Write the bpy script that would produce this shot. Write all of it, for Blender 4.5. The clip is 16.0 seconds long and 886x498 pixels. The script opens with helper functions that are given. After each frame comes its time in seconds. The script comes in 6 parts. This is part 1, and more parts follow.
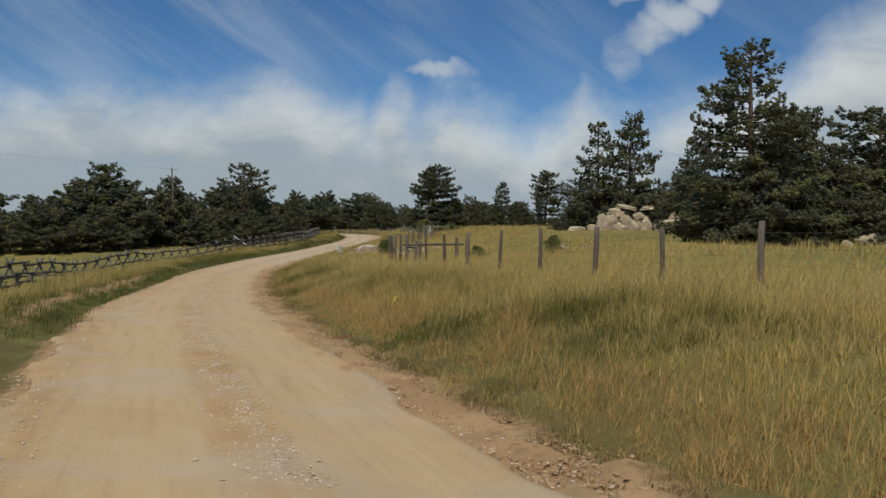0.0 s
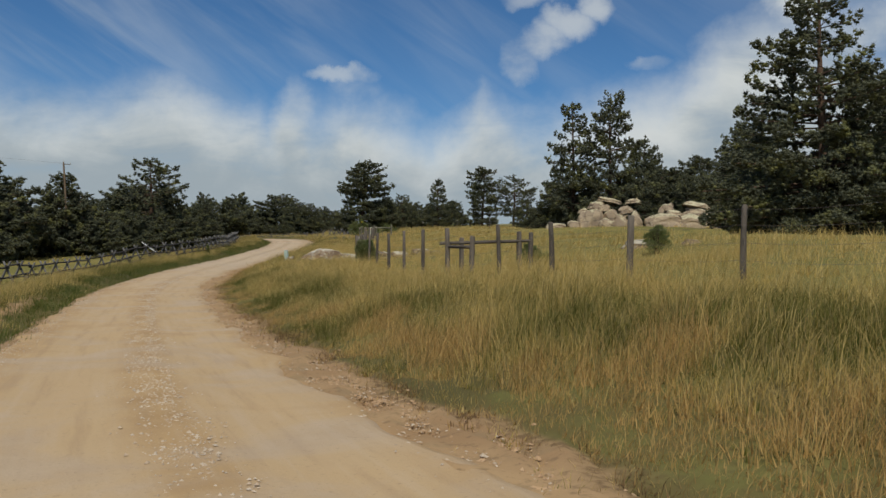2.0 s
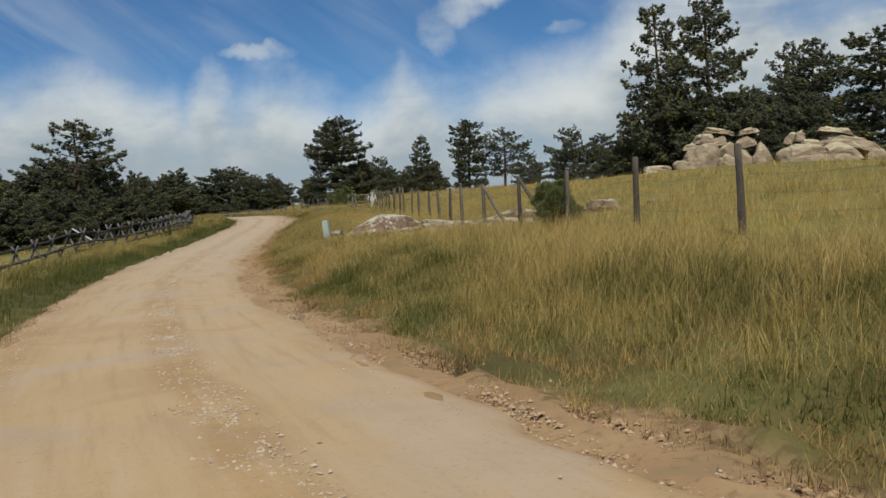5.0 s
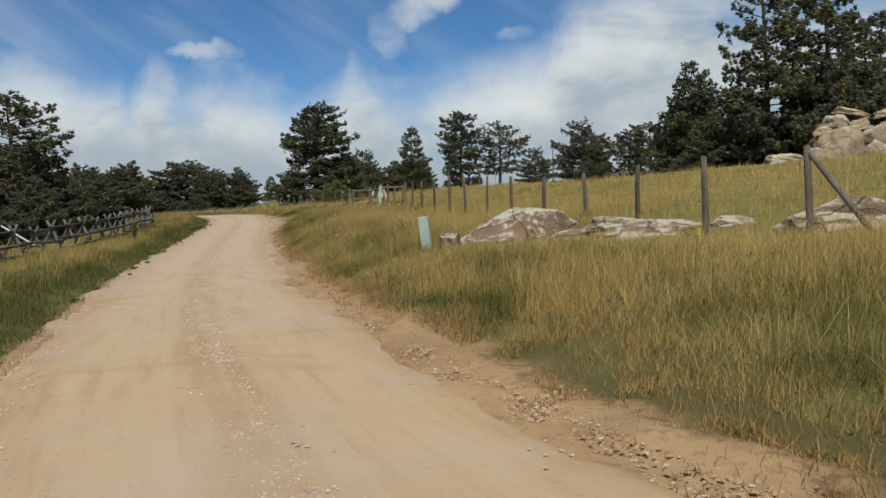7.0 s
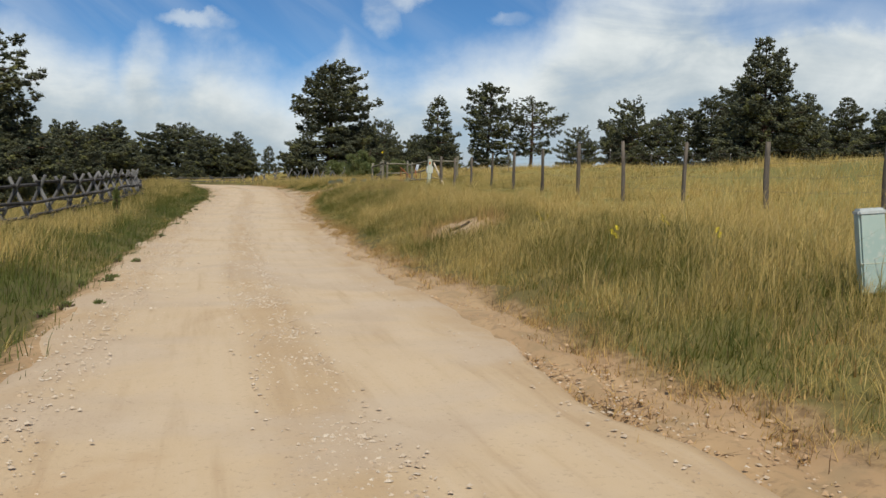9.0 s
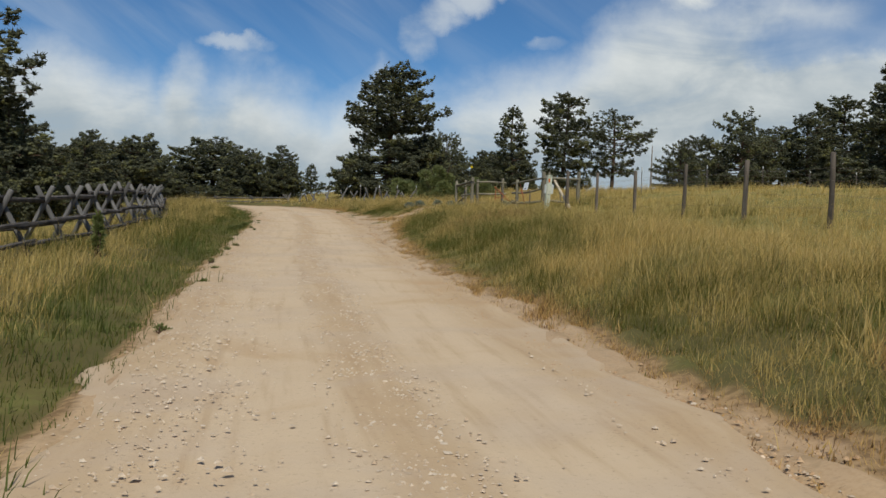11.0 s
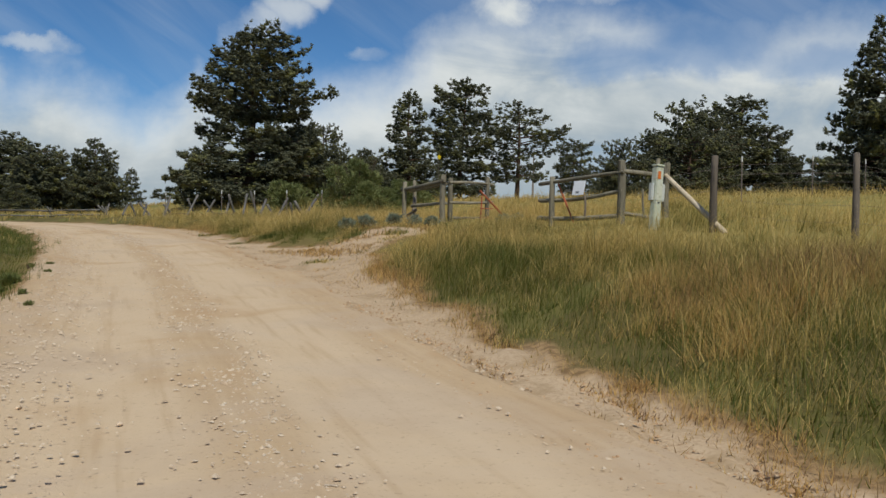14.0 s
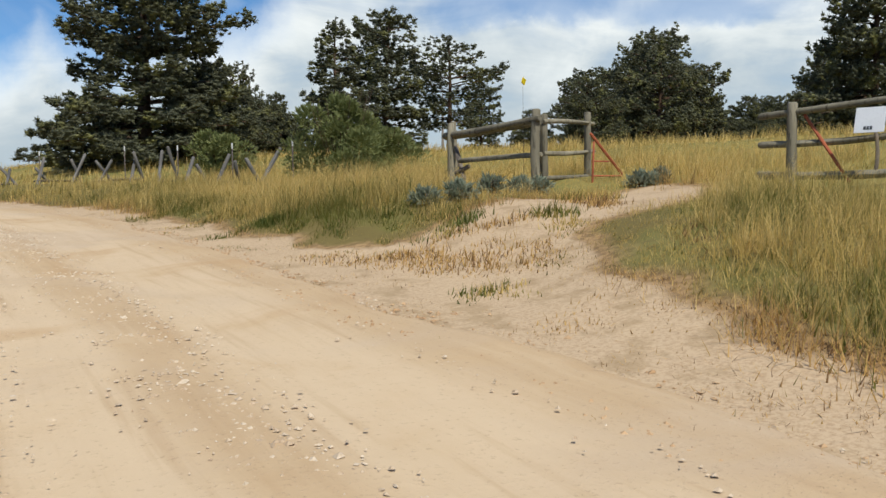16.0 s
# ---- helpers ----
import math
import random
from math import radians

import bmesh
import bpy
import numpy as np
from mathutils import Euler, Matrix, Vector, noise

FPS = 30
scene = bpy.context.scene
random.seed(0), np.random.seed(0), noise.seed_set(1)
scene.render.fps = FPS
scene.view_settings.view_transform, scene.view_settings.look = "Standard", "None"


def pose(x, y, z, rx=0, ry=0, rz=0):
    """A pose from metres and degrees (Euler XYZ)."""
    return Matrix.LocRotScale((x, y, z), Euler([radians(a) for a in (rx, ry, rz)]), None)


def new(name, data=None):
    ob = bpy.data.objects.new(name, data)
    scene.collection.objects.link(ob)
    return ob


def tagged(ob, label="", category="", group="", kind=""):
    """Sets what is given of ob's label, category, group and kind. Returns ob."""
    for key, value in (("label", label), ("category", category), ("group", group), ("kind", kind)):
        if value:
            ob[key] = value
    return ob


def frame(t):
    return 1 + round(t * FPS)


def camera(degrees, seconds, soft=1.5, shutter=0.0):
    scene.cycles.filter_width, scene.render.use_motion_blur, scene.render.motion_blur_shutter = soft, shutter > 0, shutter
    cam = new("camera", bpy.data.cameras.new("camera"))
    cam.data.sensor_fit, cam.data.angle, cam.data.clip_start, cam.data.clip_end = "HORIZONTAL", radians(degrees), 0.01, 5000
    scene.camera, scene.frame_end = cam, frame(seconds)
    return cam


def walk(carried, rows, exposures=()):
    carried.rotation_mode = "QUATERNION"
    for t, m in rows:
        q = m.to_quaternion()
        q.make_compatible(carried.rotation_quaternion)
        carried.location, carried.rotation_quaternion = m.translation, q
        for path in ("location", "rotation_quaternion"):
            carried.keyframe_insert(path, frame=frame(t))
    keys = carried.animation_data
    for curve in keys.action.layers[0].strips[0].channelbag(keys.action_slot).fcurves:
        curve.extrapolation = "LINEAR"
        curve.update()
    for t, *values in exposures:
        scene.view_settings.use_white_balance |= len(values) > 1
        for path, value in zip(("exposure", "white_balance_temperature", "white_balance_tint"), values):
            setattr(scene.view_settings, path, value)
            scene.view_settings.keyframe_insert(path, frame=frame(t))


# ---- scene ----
cam = camera(53, 16.0)
PATH = [
    (0, (5.176, -11.865, 1.969), (89.23, -1.62, 5.24)),
    (0.5, (3.736, -8.396, 1.836), (88.95, -0.35, 3.24)),
    (1, (2.161, -4.952, 1.729), (90.97, -1.35, 1.05)),
    (1.5, (0.578, -1.366, 1.645), (91.06, -0.54, -0.33)),
    (2, (-0.989, 2.374, 1.537), (89.66, -0.55, -1.02)),
    (2.5, (-2.563, 6.238, 1.507), (88.59, 0.94, -2.83)),
    (3, (-4.173, 10.046, 1.468), (91.31, 0.85, -6.01)),
    (3.5, (-5.487, 13.926, 1.362), (90.26, 2.72, -0.56)),
    (4, (-6.709, 17.860, 1.233), (89.25, 0.30, -2.46)),
    (4.2, (-7.256, 19.405, 1.173), (88.35, 1.16, -3.53)),
    (6.3, (-12.063, 35.398, 0.932), (87.18, 3.28, -9.21)),
    (6.5, (-12.490, 36.925, 0.952), (86.43, 3.62, -10.47)),
    (7, (-13.449, 40.715, 1.002), (87.87, 2.17, -8.93)),
    (7.5, (-14.122, 44.429, 0.971), (86.82, 0.50, -11.19)),
    (8, (-14.855, 47.937, 0.960), (86.12, 0.95, -12.16)),
    (8.5, (-15.426, 51.415, 1.010), (84.42, 0.54, -13.48)),
    (9, (-15.971, 54.910, 1.032), (86.77, -0.84, -9.85)),
    (9.5, (-16.346, 58.435, 1.066), (85.76, -1.62, -9.25)),
    (9.7, (-16.492, 59.852, 1.080), (86.79, -2.17, -7.43)),
    (11.8, (-17.917, 75.077, 1.341), (88.60, -0.27, -9.01)),
    (12, (-17.954, 76.509, 1.354), (88.81, 0.08, -10.47)),
    (12.5, (-18.141, 80.080, 1.398), (88.70, 0.26, -13.97)),
    (13, (-18.354, 83.639, 1.528), (88.24, 0.90, -16.99)),
    (13.5, (-18.501, 87.059, 1.665), (89.73, -0.62, -16.11)),
    (14, (-18.702, 90.281, 1.735), (89.08, -0.97, -18.98)),
    (14.5, (-18.936, 93.379, 1.826), (90.00, -0.84, -19.87)),
    (15, (-19.052, 96.414, 1.919), (87.76, -1.18, -21.72)),
    (15.5, (-19.142, 99.405, 2.026), (87.11, -0.38, -25.77)),
    (16, (-19.344, 102.259, 2.148), (85.97, 0.96, -27.45)),
]
walk(cam, [(t, pose(*eye, *turn)) for t, eye, turn in PATH],
     exposures=((0, -0.36, 6550, 7), (4.2, -0.32, 6550, 7), (6.3, -0.15, 6550, 7), (8.5, -0.14, 6550, 7), (9.0, 0.06, 6550, 7), (9.5, -0.2, 6550, 7), (12, -0.16, 6550, 7), (13.5, -0.18, 6550, 7), (14.5, -0.10, 6550, 7), (15, -0.02, 6550, 7), (15.5, 0.10, 6550, 7), (16, 0.24, 6550, 7)))

# ---------------------------------------------------------------- light
SUN_EL, SUN_AZ = radians(55), radians(182)      # azimuth clockwise from +y
world = bpy.data.worlds.new("sky")
scene.world = world
world.use_nodes = True
wt = world.node_tree
wt.nodes.clear()


def math_node(tree, op, a, b=0.0, clamp=False):
    n = tree.nodes.new("ShaderNodeMath")
    n.operation, n.use_clamp = op, clamp
    for i, v in enumerate((a, b)):
        if isinstance(v, (int, float)):
            n.inputs[i].default_value = v
        else:
            tree.links.new(v, n.inputs[i])
    return n.outputs[0]


def ramp(tree, value, lo, hi, out_lo=0.0, out_hi=1.0):
    n = tree.nodes.new("ShaderNodeMapRange")
    n.interpolation_type = "SMOOTHSTEP"
    for i, v in ((1, lo), (2, hi), (3, out_lo), (4, out_hi)):
        n.inputs[i].default_value = v
    tree.links.new(value, n.inputs[0])
    return n.outputs[0]


def ramp_flat(tree, value, lo, hi):
    n = tree.nodes.new("ShaderNodeMapRange")
    n.inputs[1].default_value, n.inputs[2].default_value = lo, hi
    tree.links.new(value, n.inputs[0])
    return n.outputs[0]


def mix_rgb(tree, fac, a, b, blend="MIX"):
    n = tree.nodes.new("ShaderNodeMix")
    n.data_type, n.blend_type = "RGBA", blend
    for i, v in ((0, fac), (6, a), (7, b)):
        if isinstance(v, (int, float)):
            n.inputs[i].default_value = v
        elif isinstance(v, tuple):
            n.inputs[i].default_value = (*v, 1.0) if len(v) == 3 else v
        else:
            tree.links.new(v, n.inputs[i])
    return n.outputs[2]


def noise_tex(tree, vector, scale, detail=4.0, rough=0.55, distort=0.0):
    n = tree.nodes.new("ShaderNodeTexNoise")
    n.inputs["Scale"].default_value = scale
    n.inputs["Detail"].default_value = detail
    n.inputs["Roughness"].default_value = rough
    n.inputs["Distortion"].default_value = distort
    if vector is not None:
        tree.links.new(vector, n.inputs["Vector"])
    return n.outputs[0]


def vec_math(tree, op, a, b):
    n = tree.nodes.new("ShaderNodeVectorMath")
    n.operation = op
    for i, v in enumerate((a, b)):
        if isinstance(v, tuple):
            n.inputs[i].default_value = v
        else:
            tree.links.new(v, n.inputs[i])
    return n.outputs[0]


def make_sky():
    t = wt
    sky = t.nodes.new("ShaderNodeTexSky")
    sky.sky_type, sky.sun_disc = "NISHITA", False
    sky.sun_elevation, sky.sun_rotation = SUN_EL, SUN_AZ
    sky.altitude, sky.air_density, sky.dust_density, sky.ozone_density = 2400, 1.0, 0.3, 1.5
    co = t.nodes.new("ShaderNodeTexCoord").outputs["Generated"]
    xyz = t.nodes.new("ShaderNodeSeparateXYZ")
    t.links.new(co, xyz.inputs[0])
    dx, dy, dz = xyz.outputs
    az = math_node(t, "ARCTAN2", dx, dy)
    el = math_node(t, "ARCSINE", dz)
    comb = t.nodes.new("ShaderNodeCombineXYZ")
    t.links.new(az, comb.inputs[0])
    t.links.new(el, comb.inputs[1])
    flat = comb.outputs[0]
    # billows and wisps
    lumps = noise_tex(t, vec_math(t, "MULTIPLY", flat, (1.0, 1.4, 1.0)), 9.0, 8.0, 0.58, 0.3)
    broad = noise_tex(t, vec_math(t, "MULTIPLY", flat, (1.0, 0.6, 1.0)), 2.6, 3.0, 0.5)
    wisp = noise_tex(t, vec_math(t, "MULTIPLY", flat, (3.0, 9.0, 1.0)), 2.0, 7.0, 0.6, 0.6)
    warp = t.nodes.new("ShaderNodeTexNoise")
    warp.inputs["Scale"].default_value, warp.inputs["Detail"].default_value, warp.inputs["Roughness"].default_value = 14.0, 7.0, 0.62
    t.links.new(flat, warp.inputs["Vector"])
    ws = t.nodes.new("ShaderNodeSeparateColor")
    t.links.new(warp.outputs[1], ws.inputs[0])
    waz = math_node(t, "ADD", az, math_node(t, "MULTIPLY", math_node(t, "SUBTRACT", ws.outputs[0], 0.5), 0.055))
    wel = math_node(t, "ADD", el, math_node(t, "MULTIPLY", math_node(t, "SUBTRACT", ws.outputs[1], 0.5), 0.06))
    # top of the cloud bank over the horizon, in degrees, against the azimuth
    skyline = t.nodes.new("ShaderNodeValToRGB")
    t.links.new(ramp_flat(t, waz, radians(-60), radians(60)), skyline.inputs[0])
    stops = ((-60, 8), (-32, 7.6), (-24, 8.2), (-18.5, 9.0), (-15.7, 9.7), (-12.5, 8.8), (-9.8, 7.7), (-8.9, 9.5), (-8.2, 9.2), (-7.4, 8.0), (-4.6, 8.9), (-2.6, 7.8), (0.3, 6.6),
             (1.8, 7.8), (3.3, 9.6), (4.8, 8.7), (6.2, 8.0), (11, 8.6), (15.2, 9.6), (16.8, 11.6), (18.6, 13.0), (22, 13.8), (27, 13.6), (34, 12.4), (60, 12))
    el_stops = skyline.color_ramp.elements
    el_stops[0].position, el_stops[1].position = 0.0, 1.0
    for a, _ in stops[1:-1]:
        el_stops.new((a + 60) / 120)
    for e, (_, h) in zip(el_stops, stops):
        e.color = (h / 20, h / 20, h / 20, 1)
    top = math_node(t, "MULTIPLY", skyline.outputs[0], radians(20))
    gap = math_node(t, "SUBTRACT", math_node(t, "ADD", top, math_node(t, "MULTIPLY", math_node(t, "SUBTRACT", lumps, 0.5), 0.03)), wel)
    bank = ramp(t, gap, -0.040, 0.056)
    bank = math_node(t, "MULTIPLY", bank, ramp(t, math_node(t, "ADD", wisp, math_node(t, "MULTIPLY", lumps, 0.6)), 0.42, 0.85, 0.70, 1.0))
    # thin streaks above, rising to the left
    tilt = t.nodes.new("ShaderNodeVectorRotate")
    tilt.rotation_type = "Z_AXIS"
    tilt.inputs["Angle"].default_value = 0.58
    t.links.new(flat, tilt.inputs["Vector"])
    streak = noise_tex(t, vec_math(t, "MULTIPLY", tilt.outputs[0], (1.6, 13.0, 1.0)), 1.5, 6.0, 0.55, 0.5)
    veil = math_node(t, "MULTIPLY", ramp(t, streak, 0.36, 0.72), ramp(t, az, radians(-30), radians(-12), 0.33, 0.24))
    veil = math_node(t, "MULTIPLY", veil, ramp(t, broad, 0.34, 0.6, 0.35, 1.0))
    # separate puffs: azimuth, elevation, half width, half height, thickness
    puffs = None
    for a, e, ra, re, thick in ((-5.5, 10.75, 2.0, 0.5, 0.55), (-4.6, 9.7, 1.4, 1.1, 0.3), (5.9, 12.0, 1.1, 1.2, 0.52), (7.3, 12.9, 1.2, 1.0, 0.62), (8.7, 14.0, 1.3, 1.0, 0.66),
                                (10.3, 15.1, 1.2, 0.9, 0.66), (6.4, 15.7, 1.6, 0.6, 0.45), (13.9, 11.3, 1.1, 0.5, 0.45), (22.6, 13.7, 2.0, 1.2, 1.0), (27.0, 15.6, 3.4, 1.2, 0.7)):
        ux = math_node(t, "DIVIDE", math_node(t, "SUBTRACT", waz, radians(a)), radians(ra))
        uy = math_node(t, "DIVIDE", math_node(t, "SUBTRACT", wel, radians(e)), radians(re))
        r = math_node(t, "ADD", math_node(t, "MULTIPLY", ux, ux), math_node(t, "MULTIPLY", uy, uy))
        f = ramp(t, r, 0.0, 2.2, thick, 0.0)
        puffs = f if puffs is None else math_node(t, "MAXIMUM", puffs, f)
    puffs = math_node(t, "MULTIPLY", puffs, ramp(t, lumps, 0.36, 0.62, 0.35, 1.0))
    # blue rifts inside the bank on the far side
    for a, e, ra, re in ((29.5, 11.0, 3.4, 1.3), (35.0, 11.6, 4.0, 1.5), (43.0, 10.4, 5.0, 1.2)):
        ux = math_node(t, "DIVIDE", math_node(t, "SUBTRACT", waz, radians(a)), radians(ra))
        uy = math_node(t, "DIVIDE", math_node(t, "SUBTRACT", wel, radians(e)), radians(re))
        r = math_node(t, "ADD", math_node(t, "MULTIPLY", ux, ux), math_node(t, "MULTIPLY", uy, uy))
        bank = math_node(t, "MULTIPLY", bank, ramp(t, r, 0.1, 1.6, 0.42, 1.0))
    cover = math_node(t, "MAXIMUM", math_node(t, "MAXIMUM", bank, veil), puffs)
    cover = math_node(t, "MULTIPLY", cover, ramp(t, el, -0.02, 0.01))
    # sunlit upper billows, greyer low down and in the hollows
    shade = math_node(t, "ADD", math_node(t, "MULTIPLY", wisp, 0.45), math_node(t, "MULTIPLY", lumps, 0.7))
    shade = math_node(t, "ADD", shade, ramp(t, gap, 0.0, 0.11, 0.13, -0.12))
    shade = math_node(t, "ADD", shade, ramp(t, el, 0.02, 0.12, -0.16, 0.02))
    shade = math_node(t, "ADD", shade, ramp(t, az, radians(-28), radians(4), -0.13, 0.0))
    white = mix_rgb(t, ramp(t, shade, 0.32, 0.80), (0.42, 0.49, 0.55), (0.79, 0.82, 0.83))
    blue = mix_rgb(t, 1.0, sky.outputs[0], (0.044, 0.073, 0.097), "MULTIPLY")
    mixed = mix_rgb(t, cover, blue, white)
    bg = t.nodes.new("ShaderNodeBackground")
    bg.inputs["Strength"].default_value = 1.0
    t.links.new(mixed, bg.inputs["Color"])
    out = t.nodes.new("ShaderNodeOutputWorld")
    t.links.new(bg.outputs[0], out.inputs[0])


make_sky()
sun_data = bpy.data.lights.new("sun", "SUN")
sun_data.energy, sun_data.angle, sun_data.color = 3.7, radians(0.6), (1.0, 0.965, 0.90)
sun = new("sun", sun_data)
sun_dir = Vector((math.sin(SUN_AZ) * math.cos(SUN_EL), math.cos(SUN_AZ) * math.cos(SUN_EL), math.sin(SUN_EL)))
sun.matrix_world = Matrix.Translation((0, 0, 60)) @ sun_dir.to_track_quat("Z", "Y").to_matrix().to_4x4()

# ---------------------------------------------------------------- materials


def material(name, rough=0.8, spec=0.3):
    m = bpy.data.materials.new(name)
    m.use_nodes = True
    b = m.node_tree.nodes["Principled BSDF"]
    b.inputs["Roughness"].default_value = rough
    b.inputs["Specular IOR Level"].default_value = spec
    return m, m.node_tree, b


def position(t):
    return t.nodes.new("ShaderNodeNewGeometry").outputs["Position"]


def local(t):
    return t.nodes.new("ShaderNodeTexCoord").outputs["Object"]


def bump(t, b, height, strength=0.4, distance=0.02):
    n = t.nodes.new("ShaderNodeBump")
    n.inputs["Strength"].default_value, n.inputs["Distance"].default_value = strength, distance
    t.links.new(height, n.inputs["Height"])
    t.links.new(n.outputs[0], b.inputs["Normal"])


def attr(t, name):
    n = t.nodes.new("ShaderNodeAttribute")
    n.attribute_name = name
    return n.outputs["Fac"]


def island(t):
    return t.nodes.new("ShaderNodeNewGeometry").outputs["Random Per Island"]


def object_random(t):
    return t.nodes.new("ShaderNodeObjectInfo").outputs["Random"]


def two_tone(name, a, b_, scale, rough=0.85, c=None, fine=40.0, bump_s=0.3, bump_d=0.01, space=local, stretch=(1, 1, 1), spec=0.25, vary=0.0):
    m, t, b = material(name, rough, spec)
    co = vec_math(t, "MULTIPLY", space(t), stretch)
    n1 = noise_tex(t, co, scale, 5)
    n2 = noise_tex(t, co, fine, 4)
    col = mix_rgb(t, ramp(t, n1, 0.35, 0.65), a, b_)
    if c:
        col = mix_rgb(t, ramp(t, n2, 0.52, 0.68), col, c)
    else:
        col = mix_rgb(t, math_node(t, "MULTIPLY", ramp(t, n2, 0.3, 0.7), 0.35), col, tuple(v * 0.55 for v in a))
    if vary:
        hsv = t.nodes.new("ShaderNodeHueSaturation")
        t.links.new(col, hsv.inputs["Color"])
        t.links.new(ramp(t, object_random(t), 0, 1, 1 - vary, 1 + vary), hsv.inputs["Value"])
        col = hsv.outputs[0]
    t.links.new(col, b.inputs["Base Color"])
    bump(t, b, math_node(t, "ADD", n2, math_node(t, "MULTIPLY", n1, 0.6)), bump_s, bump_d)
    return m


def ground_material():
    """Dry pasture soil under the grass, bare tan dirt where the attribute 'bare' says so."""
    m, t, b = material("pasture_soil", 0.95, 0.1)
    p = position(t)
    big = noise_tex(t, p, 0.09, 4)
    mid = noise_tex(t, p, 0.7, 5)
    fine = noise_tex(t, p, 9.0, 5, 0.65)
    # dark thatch, deepened in colour for the shade between the verge blades
    col = mix_rgb(t, ramp(t, big, 0.40, 0.62), (0.105, 0.09, 0.032), (0.17, 0.13, 0.046))
    open_field = attr(t, "pasture")
    col = mix_rgb(t, open_field, col, mix_rgb(t, ramp(t, big, 0.40, 0.62), (0.20, 0.175, 0.055), (0.30, 0.235, 0.072)))
    col = mix_rgb(t, math_node(t, "MULTIPLY", ramp(t, mid, 0.45, 0.65), 0.65), col, (0.16, 0.165, 0.045))
    col = mix_rgb(t, math_node(t, "MULTIPLY", ramp(t, fine, 0.48, 0.66), 0.6), col, (0.13, 0.10, 0.04))
    dirt = mix_rgb(t, ramp(t, mid, 0.3, 0.7), (0.48, 0.31, 0.155), (0.37, 0.225, 0.11))
    dirt = mix_rgb(t, math_node(t, "MULTIPLY", ramp(t, fine, 0.52, 0.66), 0.55), dirt, (0.20, 0.13, 0.07))
    ys = t.nodes.new("ShaderNodeSeparateXYZ")
    t.links.new(p, ys.inputs[0])
    dirt = mix_rgb(t, ramp(t, ys.outputs[1], 50, 100, 0.0, 0.85), dirt, mix_rgb(t, ramp(t, noise_tex(t, p, 28.0, 4, 0.7), 0.42, 0.68), (0.53, 0.40, 0.265), (0.40, 0.285, 0.175)))
    worn = noise_tex(t, p, 1.7, 5, 0.65)
    dirt = mix_rgb(t, math_node(t, "MULTIPLY", ramp(t, worn, 0.50, 0.64), 0.6), dirt, (0.31, 0.215, 0.115))
    k = math_node(t, "ADD", attr(t, "bare"), math_node(t, "MULTIPLY", math_node(t, "SUBTRACT", mid, 0.5), 0.9))
    litter = mix_rgb(t, ramp(t, fine, 0.4, 0.62), (0.36, 0.235, 0.115), (0.20, 0.125, 0.06))
    col = mix_rgb(t, ramp(t, k, 0.05, 0.40), col, litter)
    col = mix_rgb(t, ramp(t, k, 0.42, 0.72), col, dirt)
    t.links.new(col, b.inputs["Base Color"])
    bump(t, b, math_node(t, "ADD", fine, mid), 0.35, 0.015)
    return m


